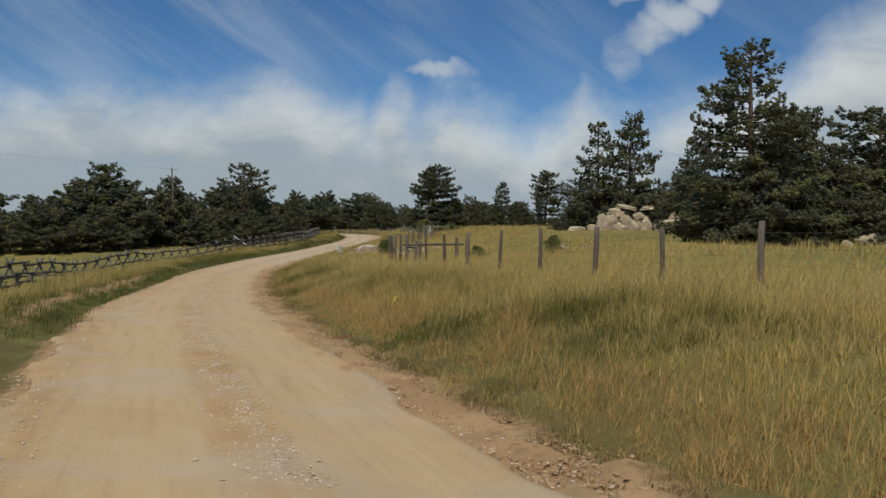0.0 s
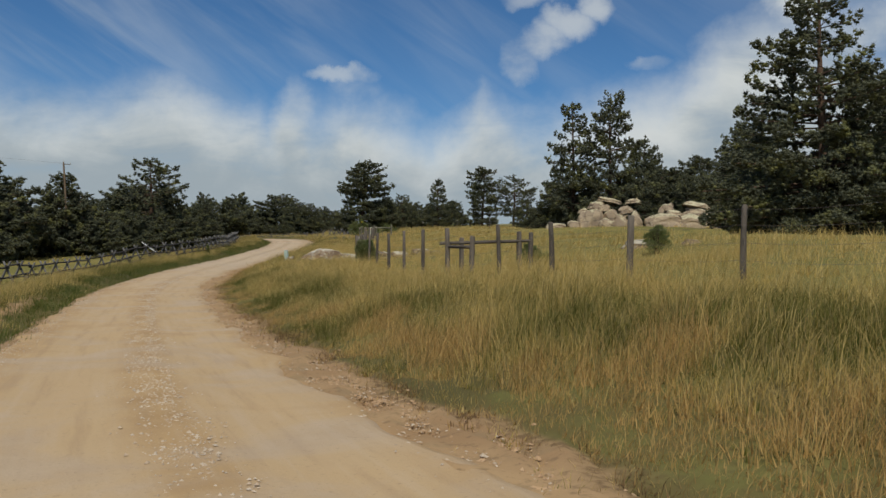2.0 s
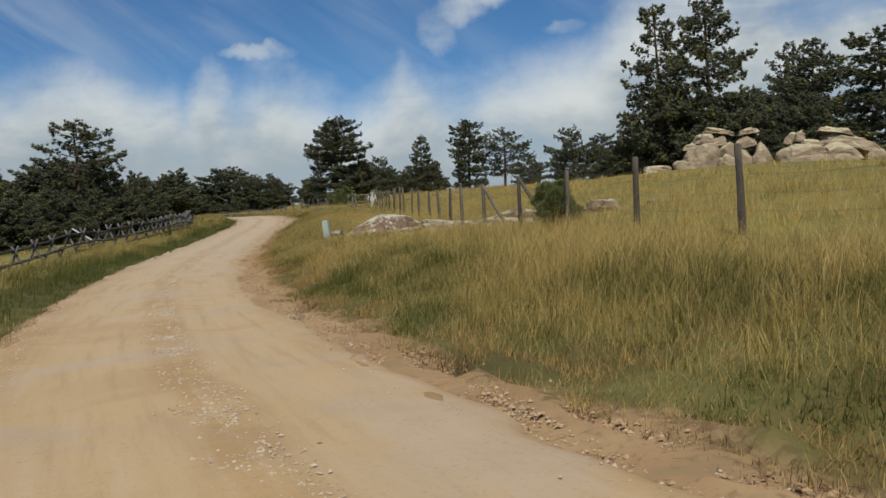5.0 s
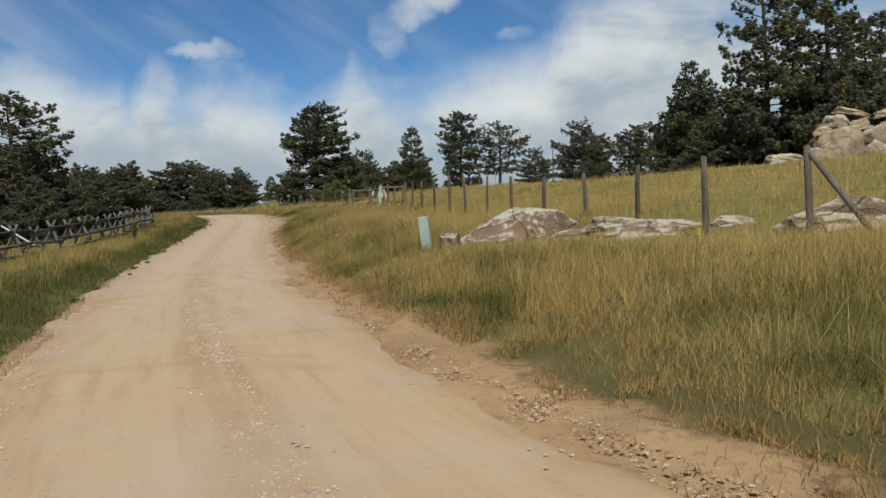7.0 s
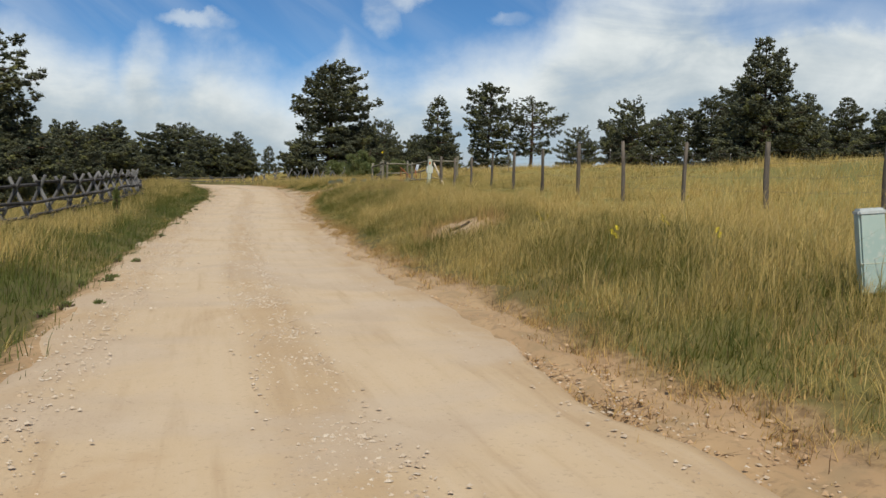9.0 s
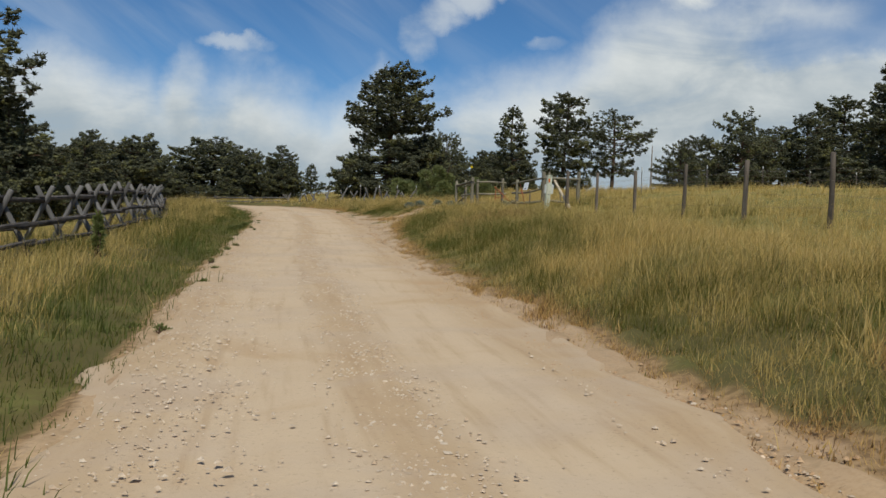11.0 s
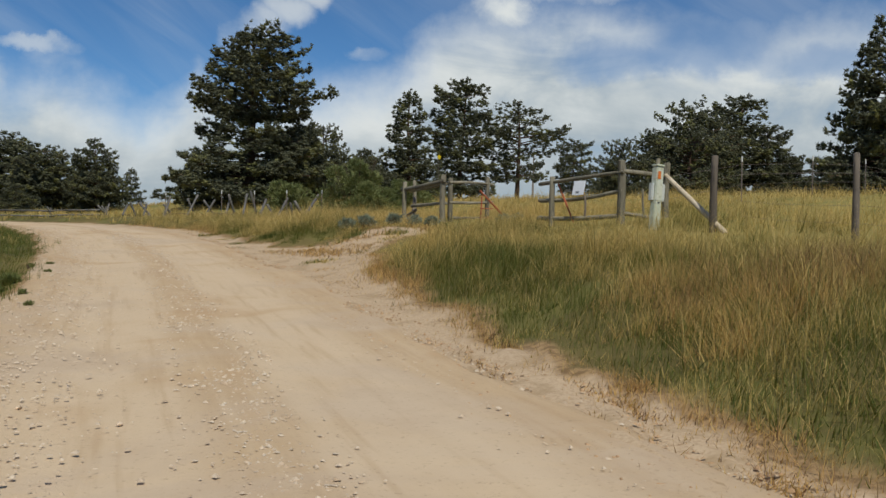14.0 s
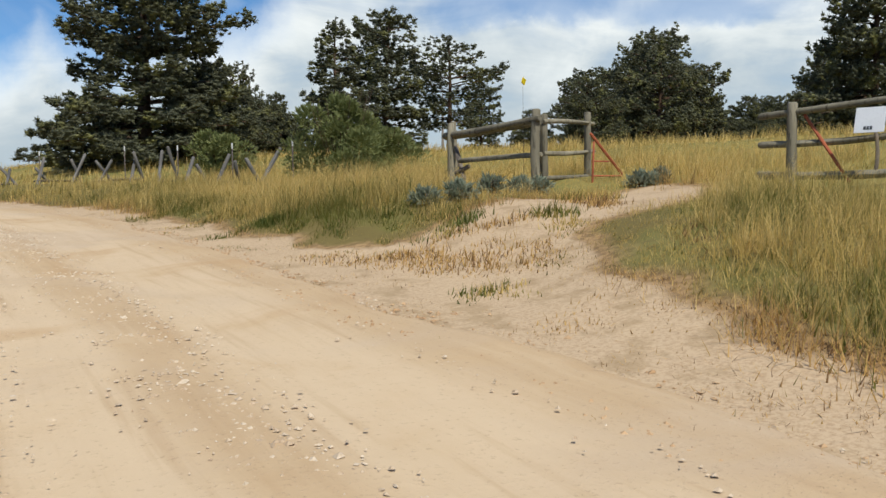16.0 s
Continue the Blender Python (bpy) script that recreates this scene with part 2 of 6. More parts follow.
def road_material():
    """Graded decomposed-granite road: packed pale wheel tracks, loose gravel between them and along the edges."""
    m, t, b = material("gravel_road", 0.95, 0.1)
    p = position(t)
    across = attr(t, "across")
    wob = noise_tex(t, p, 0.25, 3)
    mid = noise_tex(t, p, 1.1, 5, 0.6)
    fine = noise_tex(t, p, 22.0, 4, 0.7)
    grit = t.nodes.new("ShaderNodeTexVoronoi")
    grit.inputs["Scale"].default_value = 34.0
    t.links.new(p, grit.inputs["Vector"])
    x = math_node(t, "ADD", across, math_node(t, "MULTIPLY", math_node(t, "SUBTRACT", wob, 0.5), 0.5))
    # packed by the wheels but for a narrow loose ridge in the middle and the crumbling edges
    off = math_node(t, "ABSOLUTE", math_node(t, "ADD", x, 0.18))
    packed = math_node(t, "MULTIPLY", ramp(t, off, 0.10, 0.48), ramp(t, off, 1.25, 2.0, 1.0, 0.0))
    packed = math_node(t, "MULTIPLY", packed, ramp(t, mid, 0.25, 0.6, 0.55, 1.0))
    # streaks drawn out along the wheels' way
    comb = t.nodes.new("ShaderNodeCombineXYZ")
    t.links.new(math_node(t, "MULTIPLY", across, 5.0), comb.inputs[0])
    ysep = t.nodes.new("ShaderNodeSeparateXYZ")
    t.links.new(p, ysep.inputs[0])
    t.links.new(math_node(t, "MULTIPLY", ysep.outputs[1], 0.35), comb.inputs[1])
    drag = noise_tex(t, comb.outputs[0], 1.0, 4, 0.6)
    col = mix_rgb(t, ramp(t, mid, 0.3, 0.7), (0.535, 0.352, 0.172), (0.435, 0.273, 0.128))
    col = mix_rgb(t, math_node(t, "MULTIPLY", packed, 0.7), col, (0.60, 0.425, 0.24))
    # paler stretch near the crest
    ys = t.nodes.new("ShaderNodeSeparateXYZ")
    t.links.new(p, ys.inputs[0])
    col = mix_rgb(t, ramp(t, ys.outputs[1], 25, 80, 0.0, 0.65), col, mix_rgb(t, packed, (0.50, 0.375, 0.245), (0.595, 0.47, 0.33)))
    col = mix_rgb(t, ramp(t, drag, 0.5, 0.72, 0.0, 0.45), col, (0.40, 0.265, 0.145))
    col = mix_rgb(t, ramp(t, drag, 0.3, 0.5, 0.3, 0.0), col, (0.61, 0.465, 0.31))
    wash = noise_tex(t, p, 0.42, 4, 0.6, 0.5)
    col = mix_rgb(t, ramp(t, wash, 0.46, 0.64, 0.0, 0.55), col, mix_rgb(t, ramp(t, mid, 0.35, 0.65), (0.47, 0.355, 0.25), (0.54, 0.42, 0.30)))
    col = mix_rgb(t, ramp(t, wash, 0.30, 0.44, 0.45, 0.0), col, (0.45, 0.285, 0.145))
    speck = math_node(t, "MULTIPLY", ramp(t, grit.outputs["Distance"], 0.0, 0.22, 1.0, 0.0), math_node(t, "SUBTRACT", 1.0, math_node(t, "MULTIPLY", packed, 0.75)))
    col = mix_rgb(t, math_node(t, "MULTIPLY", speck, 0.55), col, (0.56, 0.45, 0.33))
    col = mix_rgb(t, math_node(t, "MULTIPLY", ramp(t, fine, 0.56, 0.72), 0.35), col, (0.24, 0.165, 0.10))
    t.links.new(col, b.inputs["Base Color"])
    h = math_node(t, "ADD", math_node(t, "MULTIPLY", fine, 0.6), speck)
    bump(t, b, math_node(t, "ADD", h, mid), 0.55, 0.02)
    return m


def grass_material():
    m, t, b = material("dry_grass", 0.7, 0.2)
    p = position(t)
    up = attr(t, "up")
    r = island(t)
    big = noise_tex(t, p, 0.16, 3, 0.5)
    mid = noise_tex(t, p, 0.75, 3, 0.5)
    tone = attr(t, "tone")
    k = math_node(t, "ADD", ramp(t, big, 0.36, 0.64, 0.0, 0.5), ramp(t, mid, 0.32, 0.68, -0.05, 0.5))
    k = math_node(t, "ADD", k, math_node(t, "MULTIPLY", r, 0.16))
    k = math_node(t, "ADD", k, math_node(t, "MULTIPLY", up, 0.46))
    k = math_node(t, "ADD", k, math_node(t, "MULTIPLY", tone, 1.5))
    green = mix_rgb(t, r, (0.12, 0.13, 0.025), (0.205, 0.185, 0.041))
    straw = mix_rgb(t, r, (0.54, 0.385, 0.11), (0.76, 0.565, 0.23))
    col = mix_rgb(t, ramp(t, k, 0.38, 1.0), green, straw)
    col = mix_rgb(t, ramp(t, tone, 0.3, 0.55), col, mix_rgb(t, r, (0.68, 0.455, 0.17), (0.54, 0.34, 0.125)))
    col = mix_rgb(t, ramp(t, tone, 0.72, 0.85), col, mix_rgb(t, r, (0.28, 0.165, 0.08), (0.16, 0.098, 0.05)))
    col = mix_rgb(t, ramp(t, tone, -0.55, -0.30), mix_rgb(t, r, (0.10, 0.13, 0.032), (0.17, 0.19, 0.045)), col)
    t.links.new(col, b.inputs["Base Color"])
    tr = t.nodes.new("ShaderNodeBsdfTranslucent")
    t.links.new(col, tr.inputs["Color"])
    ms = t.nodes.new("ShaderNodeMixShader")
    ms.inputs[0].default_value = 0.5
    t.links.new(b.outputs[0], ms.inputs[1])
    t.links.new(tr.outputs[0], ms.inputs[2])
    t.links.new(ms.outputs[0], t.nodes["Material Output"].inputs["Surface"])
    return m


def needle_material(name, dark, light, warm):
    m, t, b = material(name, 0.65, 0.25)
    r = island(t)
    n = noise_tex(t, local(t), 0.7, 3)
    col = mix_rgb(t, r, dark, light)
    col = mix_rgb(t, ramp(t, n, 0.5, 0.7), col, warm)
    t.links.new(col, b.inputs["Base Color"])
    tr = t.nodes.new("ShaderNodeBsdfTranslucent")
    t.links.new(col, tr.inputs["Color"])
    ms = t.nodes.new("ShaderNodeMixShader")
    ms.inputs[0].default_value = 0.38
    t.links.new(b.outputs[0], ms.inputs[1])
    t.links.new(tr.outputs[0], ms.inputs[2])
    t.links.new(ms.outputs[0], t.nodes["Material Output"].inputs["Surface"])
    return m


def warp_vector(t, vector, scale):
    n = t.nodes.new("ShaderNodeTexNoise")
    n.inputs["Scale"].default_value, n.inputs["Detail"].default_value = scale, 4.0
    t.links.new(vector, n.inputs["Vector"])
    return n.outputs[1]


def boulder_material(name, a, b_, lichen, crust=1.25, seams=0.7):
    m, t, b = material(name, 0.92, 0.15)
    p = position(t)
    n1 = noise_tex(t, p, 0.9, 5)
    n2 = noise_tex(t, p, 7.0, 6, 0.65)
    n3 = noise_tex(t, p, 1.7, 5, 0.6, 0.4)
    n4 = noise_tex(t, p, 45.0, 3)
    col = mix_rgb(t, ramp(t, n1, 0.35, 0.65), a, b_)
    col = mix_rgb(t, math_node(t, "MULTIPLY", ramp(t, n2, 0.5, 0.7), 0.5), col, tuple(v * 0.5 for v in a))
    ys = t.nodes.new("ShaderNodeSeparateXYZ")
    t.links.new(t.nodes.new("ShaderNodeNewGeometry").outputs["Normal"], ys.inputs[0])
    # pale lichen crusts on the upward faces
    k = math_node(t, "ADD", math_node(t, "MULTIPLY", ys.outputs[2], 0.48), n3)
    k = math_node(t, "ADD", k, math_node(t, "MULTIPLY", n2, 0.55))
    k = math_node(t, "ADD", k, math_node(t, "MULTIPLY", n4, 0.18))
    col = mix_rgb(t, math_node(t, "MULTIPLY", ramp(t, k, crust, crust + 0.16), 0.8), col, lichen)
    # weathered joints
    seam = t.nodes.new("ShaderNodeTexVoronoi")
    seam.feature = "DISTANCE_TO_EDGE"
    seam.inputs["Scale"].default_value = 0.75
    warped = vec_math(t, "ADD", vec_math(t, "MULTIPLY", p, (0.8, 0.8, 1.7)), vec_math(t, "MULTIPLY", warp_vector(t, p, 1.6), (0.7, 0.7, 0.5)))
    t.links.new(warped, seam.inputs["Vector"])
    joint = ramp(t, seam.outputs["Distance"], 0.0, 0.022, 1.0, 0.0)
    col = mix_rgb(t, math_node(t, "MULTIPLY", joint, seams), col, tuple(v * 0.25 for v in b_))
    t.links.new(col, b.inputs["Base Color"])
    h = math_node(t, "SUBTRACT", math_node(t, "ADD", n2, math_node(t, "MULTIPLY", n4, 0.4)), math_node(t, "MULTIPLY", joint, 1.1 * seams))
    bump(t, b, h, 0.8, 0.07)
    return m


M_GROUND = ground_material()
M_ROAD = road_material()
M_GRASS = grass_material()
M_NEEDLE = needle_material("pine_needles", (0.072, 0.077, 0.050), (0.168, 0.171, 0.097), (0.27, 0.262, 0.092))
M_JUNIPER = needle_material("juniper_leaves", (0.17, 0.20, 0.07), (0.29, 0.31, 0.12), (0.31, 0.30, 0.125))
M_SAGE = needle_material("sage_leaves", (0.25, 0.28, 0.20), (0.36, 0.39, 0.28), (0.30, 0.31, 0.20))
M_WEED = needle_material("weed_leaves", (0.16, 0.185, 0.055), (0.25, 0.27, 0.095), (0.28, 0.26, 0.10))
M_BARK = two_tone("pine_bark", (0.10, 0.065, 0.045), (0.16, 0.10, 0.065), 3.0, 0.95, None, 25, 0.8, 0.03, local, (1, 1, 0.3))
M_DEAD = two_tone("dead_wood", (0.26, 0.22, 0.18), (0.36, 0.31, 0.26), 3.0, 0.9, None, 30, 0.5, 0.01, local, (1, 1, 0.2))
M_POST = two_tone("weathered_post_wood", (0.112, 0.091, 0.071), (0.182, 0.15, 0.117), 2.5, 0.92, (0.072, 0.060, 0.050), 28, 0.7, 0.012, local, (1, 1, 0.12), vary=0.25)
M_RAIL = two_tone("grey_rail_wood", (0.115, 0.108, 0.10), (0.19, 0.178, 0.162), 2.5, 0.9, (0.13, 0.12, 0.11), 25, 0.6, 0.01, local, (1, 1, 0.12), vary=0.25)
# darker copy of the rail wood, with the rails' shadow side put into its colour
M_SHADERAIL = two_tone("shaded_rail_wood", (0.06, 0.053, 0.048), (0.115, 0.10, 0.088), 2.5, 0.92, (0.045, 0.04, 0.036), 25, 0.6, 0.01, local, (1, 1, 0.12), vary=0.25)
M_GATEWOOD = two_tone("lichened_gate_wood", (0.18, 0.16, 0.115), (0.27, 0.24, 0.17), 3.0, 0.9, (0.10, 0.088, 0.062), 22, 0.7, 0.012, local, (1, 1, 0.15), vary=0.2)
M_PEELED = two_tone("peeled_log", (0.50, 0.40, 0.27), (0.62, 0.52, 0.38), 3.0, 0.85, (0.32, 0.25, 0.17), 15, 0.4, 0.01, local, (1, 1, 0.3))
M_STONE = two_tone("road_stone", (0.60, 0.44, 0.29), (0.80, 0.66, 0.49), 6.0, 0.9, None, 60, 0.4, 0.003, local, vary=0.25)
M_CLOD = two_tone("dry_clods", (0.40, 0.25, 0.13), (0.52, 0.345, 0.195), 0.8, 0.95, (0.27, 0.165, 0.09), 30, 0.4, 0.004, position)
M_BOULDER = boulder_material("brown_granite", (0.30, 0.20, 0.125), (0.20, 0.132, 0.085), (0.66, 0.61, 0.47), 1.16)
# yellowish lichen on top; darker rock sides paint in top-lit contrast as well
M_GRANITE = boulder_material("tan_granite", (0.49, 0.375, 0.245), (0.34, 0.255, 0.175), (0.64, 0.58, 0.36), 1.16, 0.4)
M_SLAB = boulder_material("lichened_granite", (0.34, 0.245, 0.15), (0.20, 0.145, 0.09), (0.62, 0.56, 0.42), 1.14)
M_WIRE = two_tone("rusty_wire", (0.16, 0.12, 0.10), (0.24, 0.21, 0.19), 20, 0.6, None, 60)
M_PALEGREEN = two_tone("faded_green_plastic", (0.40, 0.50, 0.43), (0.46, 0.55, 0.47), 3, 0.6, (0.52, 0.56, 0.48), 18, 0.1, 0.002)
M_CAP = two_tone("pale_cap", (0.62, 0.64, 0.60), (0.56, 0.58, 0.54), 5, 0.6, None, 30, 0.1, 0.002)
M_UTIL = two_tone("chalky_utility_paint", (0.52, 0.55, 0.42), (0.60, 0.61, 0.50), 3, 0.7, (0.42, 0.42, 0.30), 16, 0.15, 0.002)
M_SIGN = two_tone("white_sign_paint", (0.86, 0.87, 0.88), (0.84, 0.85, 0.86), 5, 0.5, (0.80, 0.81, 0.82), 35, 0.05, 0.001)
M_INK = two_tone("dark_sign_ink", (0.07, 0.08, 0.09), (0.10, 0.11, 0.12), 9, 0.6)
M_RED = two_tone("rusty_red_paint", (0.36, 0.09, 0.045), (0.46, 0.13, 0.06), 6, 0.75, (0.20, 0.09, 0.05), 25, 0.3, 0.003)
M_ORANGE = two_tone("orange_label", (0.70, 0.20, 0.04), (0.62, 0.16, 0.03), 9, 0.6)
M_YELLOW = two_tone("yellow_petals", (0.80, 0.62, 0.02), (0.72, 0.50, 0.01), 20, 0.6)
M_CHAR = two_tone("charred_wood", (0.03, 0.025, 0.02), (0.10, 0.06, 0.04), 6, 0.9)
M_POLE = two_tone("utility_pole_wood", (0.19, 0.13, 0.08), (0.27, 0.19, 0.12), 2.0, 0.9, None, 20, 0.5, 0.01, local, (1, 1, 0.1))
M_WHITE = two_tone("white_marker_paint", (0.75, 0.75, 0.72), (0.66, 0.66, 0.62), 6, 0.6)

# ---------------------------------------------------------------- the lie of the land
ROAD_Y = (-400, -40, -12, -5, 2.4, 10, 17.9, 27, 37, 47.9, 58.4, 70, 80, 90, 100, 110, 120, 128, 136, 146, 160, 400)
ROAD_X = (175, 18.5, 6.3, 3.3, 0.05, -3.1, -5.75, -8.6, -11.6, -13.95, -15.4, -16.5, -17.1, -17.6, -17.9, -18.1, -19.0, -20.8, -23.8, -29.5, -39, -210)
ROAD_ZY = (-400, -60, -12, -5, 2.4, 10, 18, 27, 36, 48, 58, 70, 80, 90, 102, 110, 118, 125, 135, 150, 200, 400)
ROAD_Z = (6, 1.4, 0.47, 0.24, 0.05, -0.04, -0.28, -0.45, -0.54, -0.53, -0.43, -0.26, -0.1, 0.2, 0.64, 1.0, 1.4, 1.72, 1.95, 2.05, 2.4, 3.0)
_gy = np.arange(-420, 420, 0.5)
_k = np.exp(-0.5 * (np.arange(-12, 13) / 5.0) ** 2)
_k /= _k.sum()


def _smooth(ys, vs):
    v = np.interp(_gy, ys, vs)
    return np.convolve(np.pad(v, 12, mode="edge"), _k, mode="valid")


_rx, _rz = _smooth(ROAD_Y, ROAD_X), _smooth(ROAD_ZY, ROAD_Z)
_slope = np.gradient(_rx, 0.5)


def road_x(y):
    return np.interp(y, _gy, _rx)


def road_z(y):
    return np.interp(y, _gy, _rz)


def road_half(y):
    return 2.32 * np.sqrt(1 + np.interp(y, _gy, _slope) ** 2)


def sstep(a, b, v):
    t = np.clip((np.asarray(v, float) - a) / (b - a), 0, 1)
    return t * t * (3 - 2 * t)


def hills(x, y):
    """Slow swells of the pasture."""
    return (0.10 * np.sin(x * 0.21 + 0.7 * np.sin(y * 0.13)) + 0.08 * np.sin(y * 0.29 + 1.3 + x * 0.11)
            + 0.05 * np.sin(x * 0.63 + y * 0.47) + 0.03 * np.sin(x * 1.4 - y * 1.1))


TRACK = ((-17.0, 110.9), (-14.2, 111.9), (-11.6, 113.0), (-9.2, 114.0), (-6.5, 115.0))


def track_distance(x, y):
    x, y = np.asarray(x, float), np.asarray(y, float)
    best = np.full(np.broadcast(x, y).shape, 1e9)
    for (ax, ay), (bx, by) in zip(TRACK, TRACK[1:]):
        t = np.clip(((x - ax) * (bx - ax) + (y - ay) * (by - ay)) / ((bx - ax) ** 2 + (by - ay) ** 2), 0, 1)
        best = np.minimum(best, np.hypot(x - ax - t * (bx - ax), y - ay - t * (by - ay)))
    return best


def land(x, y):
    x, y = np.asarray(x, float), np.asarray(y, float)
    half, u = road_half(y), x - road_x(y)
    e = np.abs(u) - half
    z = road_z(y)
    right = u > 0
    swell = np.interp(y, (-60, 0, 50, 85, 110, 150, 300), (1.2, 1.3, 1.6, 1.6, 1.25, 1.6, 2.5))
    verge = np.interp(y, (-60, 45, 58, 80, 106, 118, 128, 150), (0.85, 0.85, 0.76, 0.95, 0.85, 0.75, 0.30, 0.30))
    low = 1 - 0.78 * (1 - sstep(-24, -12, x)) * sstep(140, 158, y)
    rise = verge * sstep(0.0, 4.2, e) + low * (swell * sstep(3.5, 21.5, e) + 0.022 * np.clip(e - 27, 0, 200))
    bank = 0.22 * sstep(0.4, 2.6, e) - 0.018 * np.clip(e - 7, 0, 60) - 0.10 * sstep(0.0, 0.5, e) * (1 - sstep(0.5, 1.4, e))
    bank = bank - 1.1 * sstep(1.5, 8, e) * (1 - sstep(62, 84, y)) - (0.38 * sstep(62, 80, y) + 0.45 * sstep(90, 108, y)) * sstep(2, 7, e) * (1 - 0.6 * sstep(126, 146, y))
    z = z + np.where(right, rise, bank) + hills(x, y) * sstep(0.5, 6, e)
    # the side track is worn a little into the verge
    td = track_distance(x, y)
    w = 1 - sstep(1.2, 3.2, td)
    z = z - 0.12 * w * sstep(0.3, 2.0, e)
    # a swell under the rock outcrop
    z = z + 0.55 * np.exp(-((x - 18) / 11) ** 2 - ((y - 80) / 9) ** 2)
    # far away the land evens out
    far = sstep(190, 600, np.hypot(x, y - 70))
    return z * (1 - far) + 4.0 * far


def land_z(x, y):
    return float(land(x, y))


def bare_ground(x, y):
    """1 where the soil lies open: road shoulders, the side track, a worn spot."""
    u = x - road_x(y)
    e = np.abs(u) - road_half(y)
    rag = 0.12 * np.sin(y * 1.3 + 2 * np.sin(y * 0.43)) + 0.09 * np.sin(y * 4.1 + 2.3 * x) + 0.10 * np.sin(y * 11.3 + 7.1 * x) * np.sin(x * 9.0 - y * 3.0)
    e = e + rag * np.where(u > 0, 1.0, 0.6)
    wide = np.interp(y, (95, 99, 103.5, 106.3, 109.5, 110.6, 112.8, 114.4, 125), (0, 0.2, 0.65, 1.1, 1.5, 2.4, 2.2, 0.6, 0.5)) - 0.32 * (1 - sstep(36, 52, y))
    shoulder = np.where(u > 0, 1 - sstep(-0.2 + wide, 0.85 + wide, e), 1 - sstep(-0.1, 0.45, e))
    tr = (1 - sstep(0.9, 1.6, track_distance(x, y))) * (1 - sstep(-8.6, -6.8, x))
    spot = 1 - sstep(0.45, 1.1, np.hypot((x + 12.1) * 0.9, (y - 74.9) * 0.55))
    rut = 0.9 * (u < 0) * (1 - sstep(0.12, 0.32, np.abs(e - 1.35))) * sstep(2, 8, y) * (1 - sstep(28, 36, y))
    return np.maximum(np.maximum(shoulder, tr), np.maximum(spot, rut))


def mesh_from(name, verts, faces, mat, smooth=True):
    me = bpy.data.meshes.new(name)
    me.from_pydata(verts, [], faces)
    me.materials.append(mat)
    if smooth:
        me.polygons.foreach_set("use_smooth", np.ones(len(me.polygons), bool))
    me.update()
    return me


def set_attr(me, name, values):
    a = me.attributes.new(name, "FLOAT", "POINT")
    a.data.foreach_set("value", np.asarray(values, np.float32))


def grid_mesh(name, X, Y, Z, mat):
    n, k = X.shape
    verts = np.stack([X, Y, Z], -1).reshape(-1, 3)
    i = np.arange(n - 1)[:, None] * k + np.arange(k - 1)[None]
    faces = np.stack([i, i + 1, i + k + 1, i + k], -1).reshape(-1, 4)
    return mesh_from(name, verts.tolist(), faces.tolist(), mat)


def road_right(y):
    return np.interp(y, (-400, 48, 78, 400), (0.70, 0.70, 0.95, 0.95))


def build_ground():
    ys = np.concatenate([[-3000, -1500, -700, -350, -180, -100, -60, -40], np.arange(-28, 150, 0.45), np.arange(150, 230, 2.0), [250, 290, 350, 450, 700, 1500, 3500]])
    side = np.concatenate([np.arange(0, 3.2, 0.2), np.arange(3.2, 9, 0.4), np.arange(9, 30, 1.2), np.arange(30, 90, 5), [100, 130, 170, 230, 320, 500, 900, 1800, 3500]])
    inner = np.array([-0.92, -0.5, 0, 0.5, 0.58, 0.66, 0.74, 0.82, 0.9])
    us = np.concatenate([-side[::-1], 0 * inner, side])
    share = np.concatenate([-0.985 * np.ones(len(side)), inner, 0.985 * np.ones(len(side))])
    half = road_half(ys)
    X = road_x(ys)[:, None] + us[None] + share[None] * half[:, None]
    Y = np.repeat(ys[:, None], X.shape[1], 1)
    Z = land(X, Y)
    Z[(share[None] > -0.95) & (share[None] < road_right(ys)[:, None] - 0.05)] -= 0.10
    rng = np.random.default_rng(3)
    bare = bare_ground(X, Y)
    Z += rng.normal(0, 0.018, Z.shape) * (np.abs(us) < 12)[None] * (1 - 0.9 * bare * (Y > 100))
    Z += rng.normal(0, 0.03, Z.shape) * ((us > 0) & (us < 0.9) | (share > 0.6) & (us == 0))[None] * (Y < 100)
    me = grid_mesh("ground", X, Y, Z, M_GROUND)
    set_attr(me, "bare", bare_ground(X, Y).ravel())
    set_attr(me, "pasture", sstep(4.5, 8.5, np.abs(X - road_x(Y)) - road_half(Y)).ravel())
    tagged(new("ground", me), "dry grassy pasture soil with bare tan dirt shoulders", "ground", kind="structure")


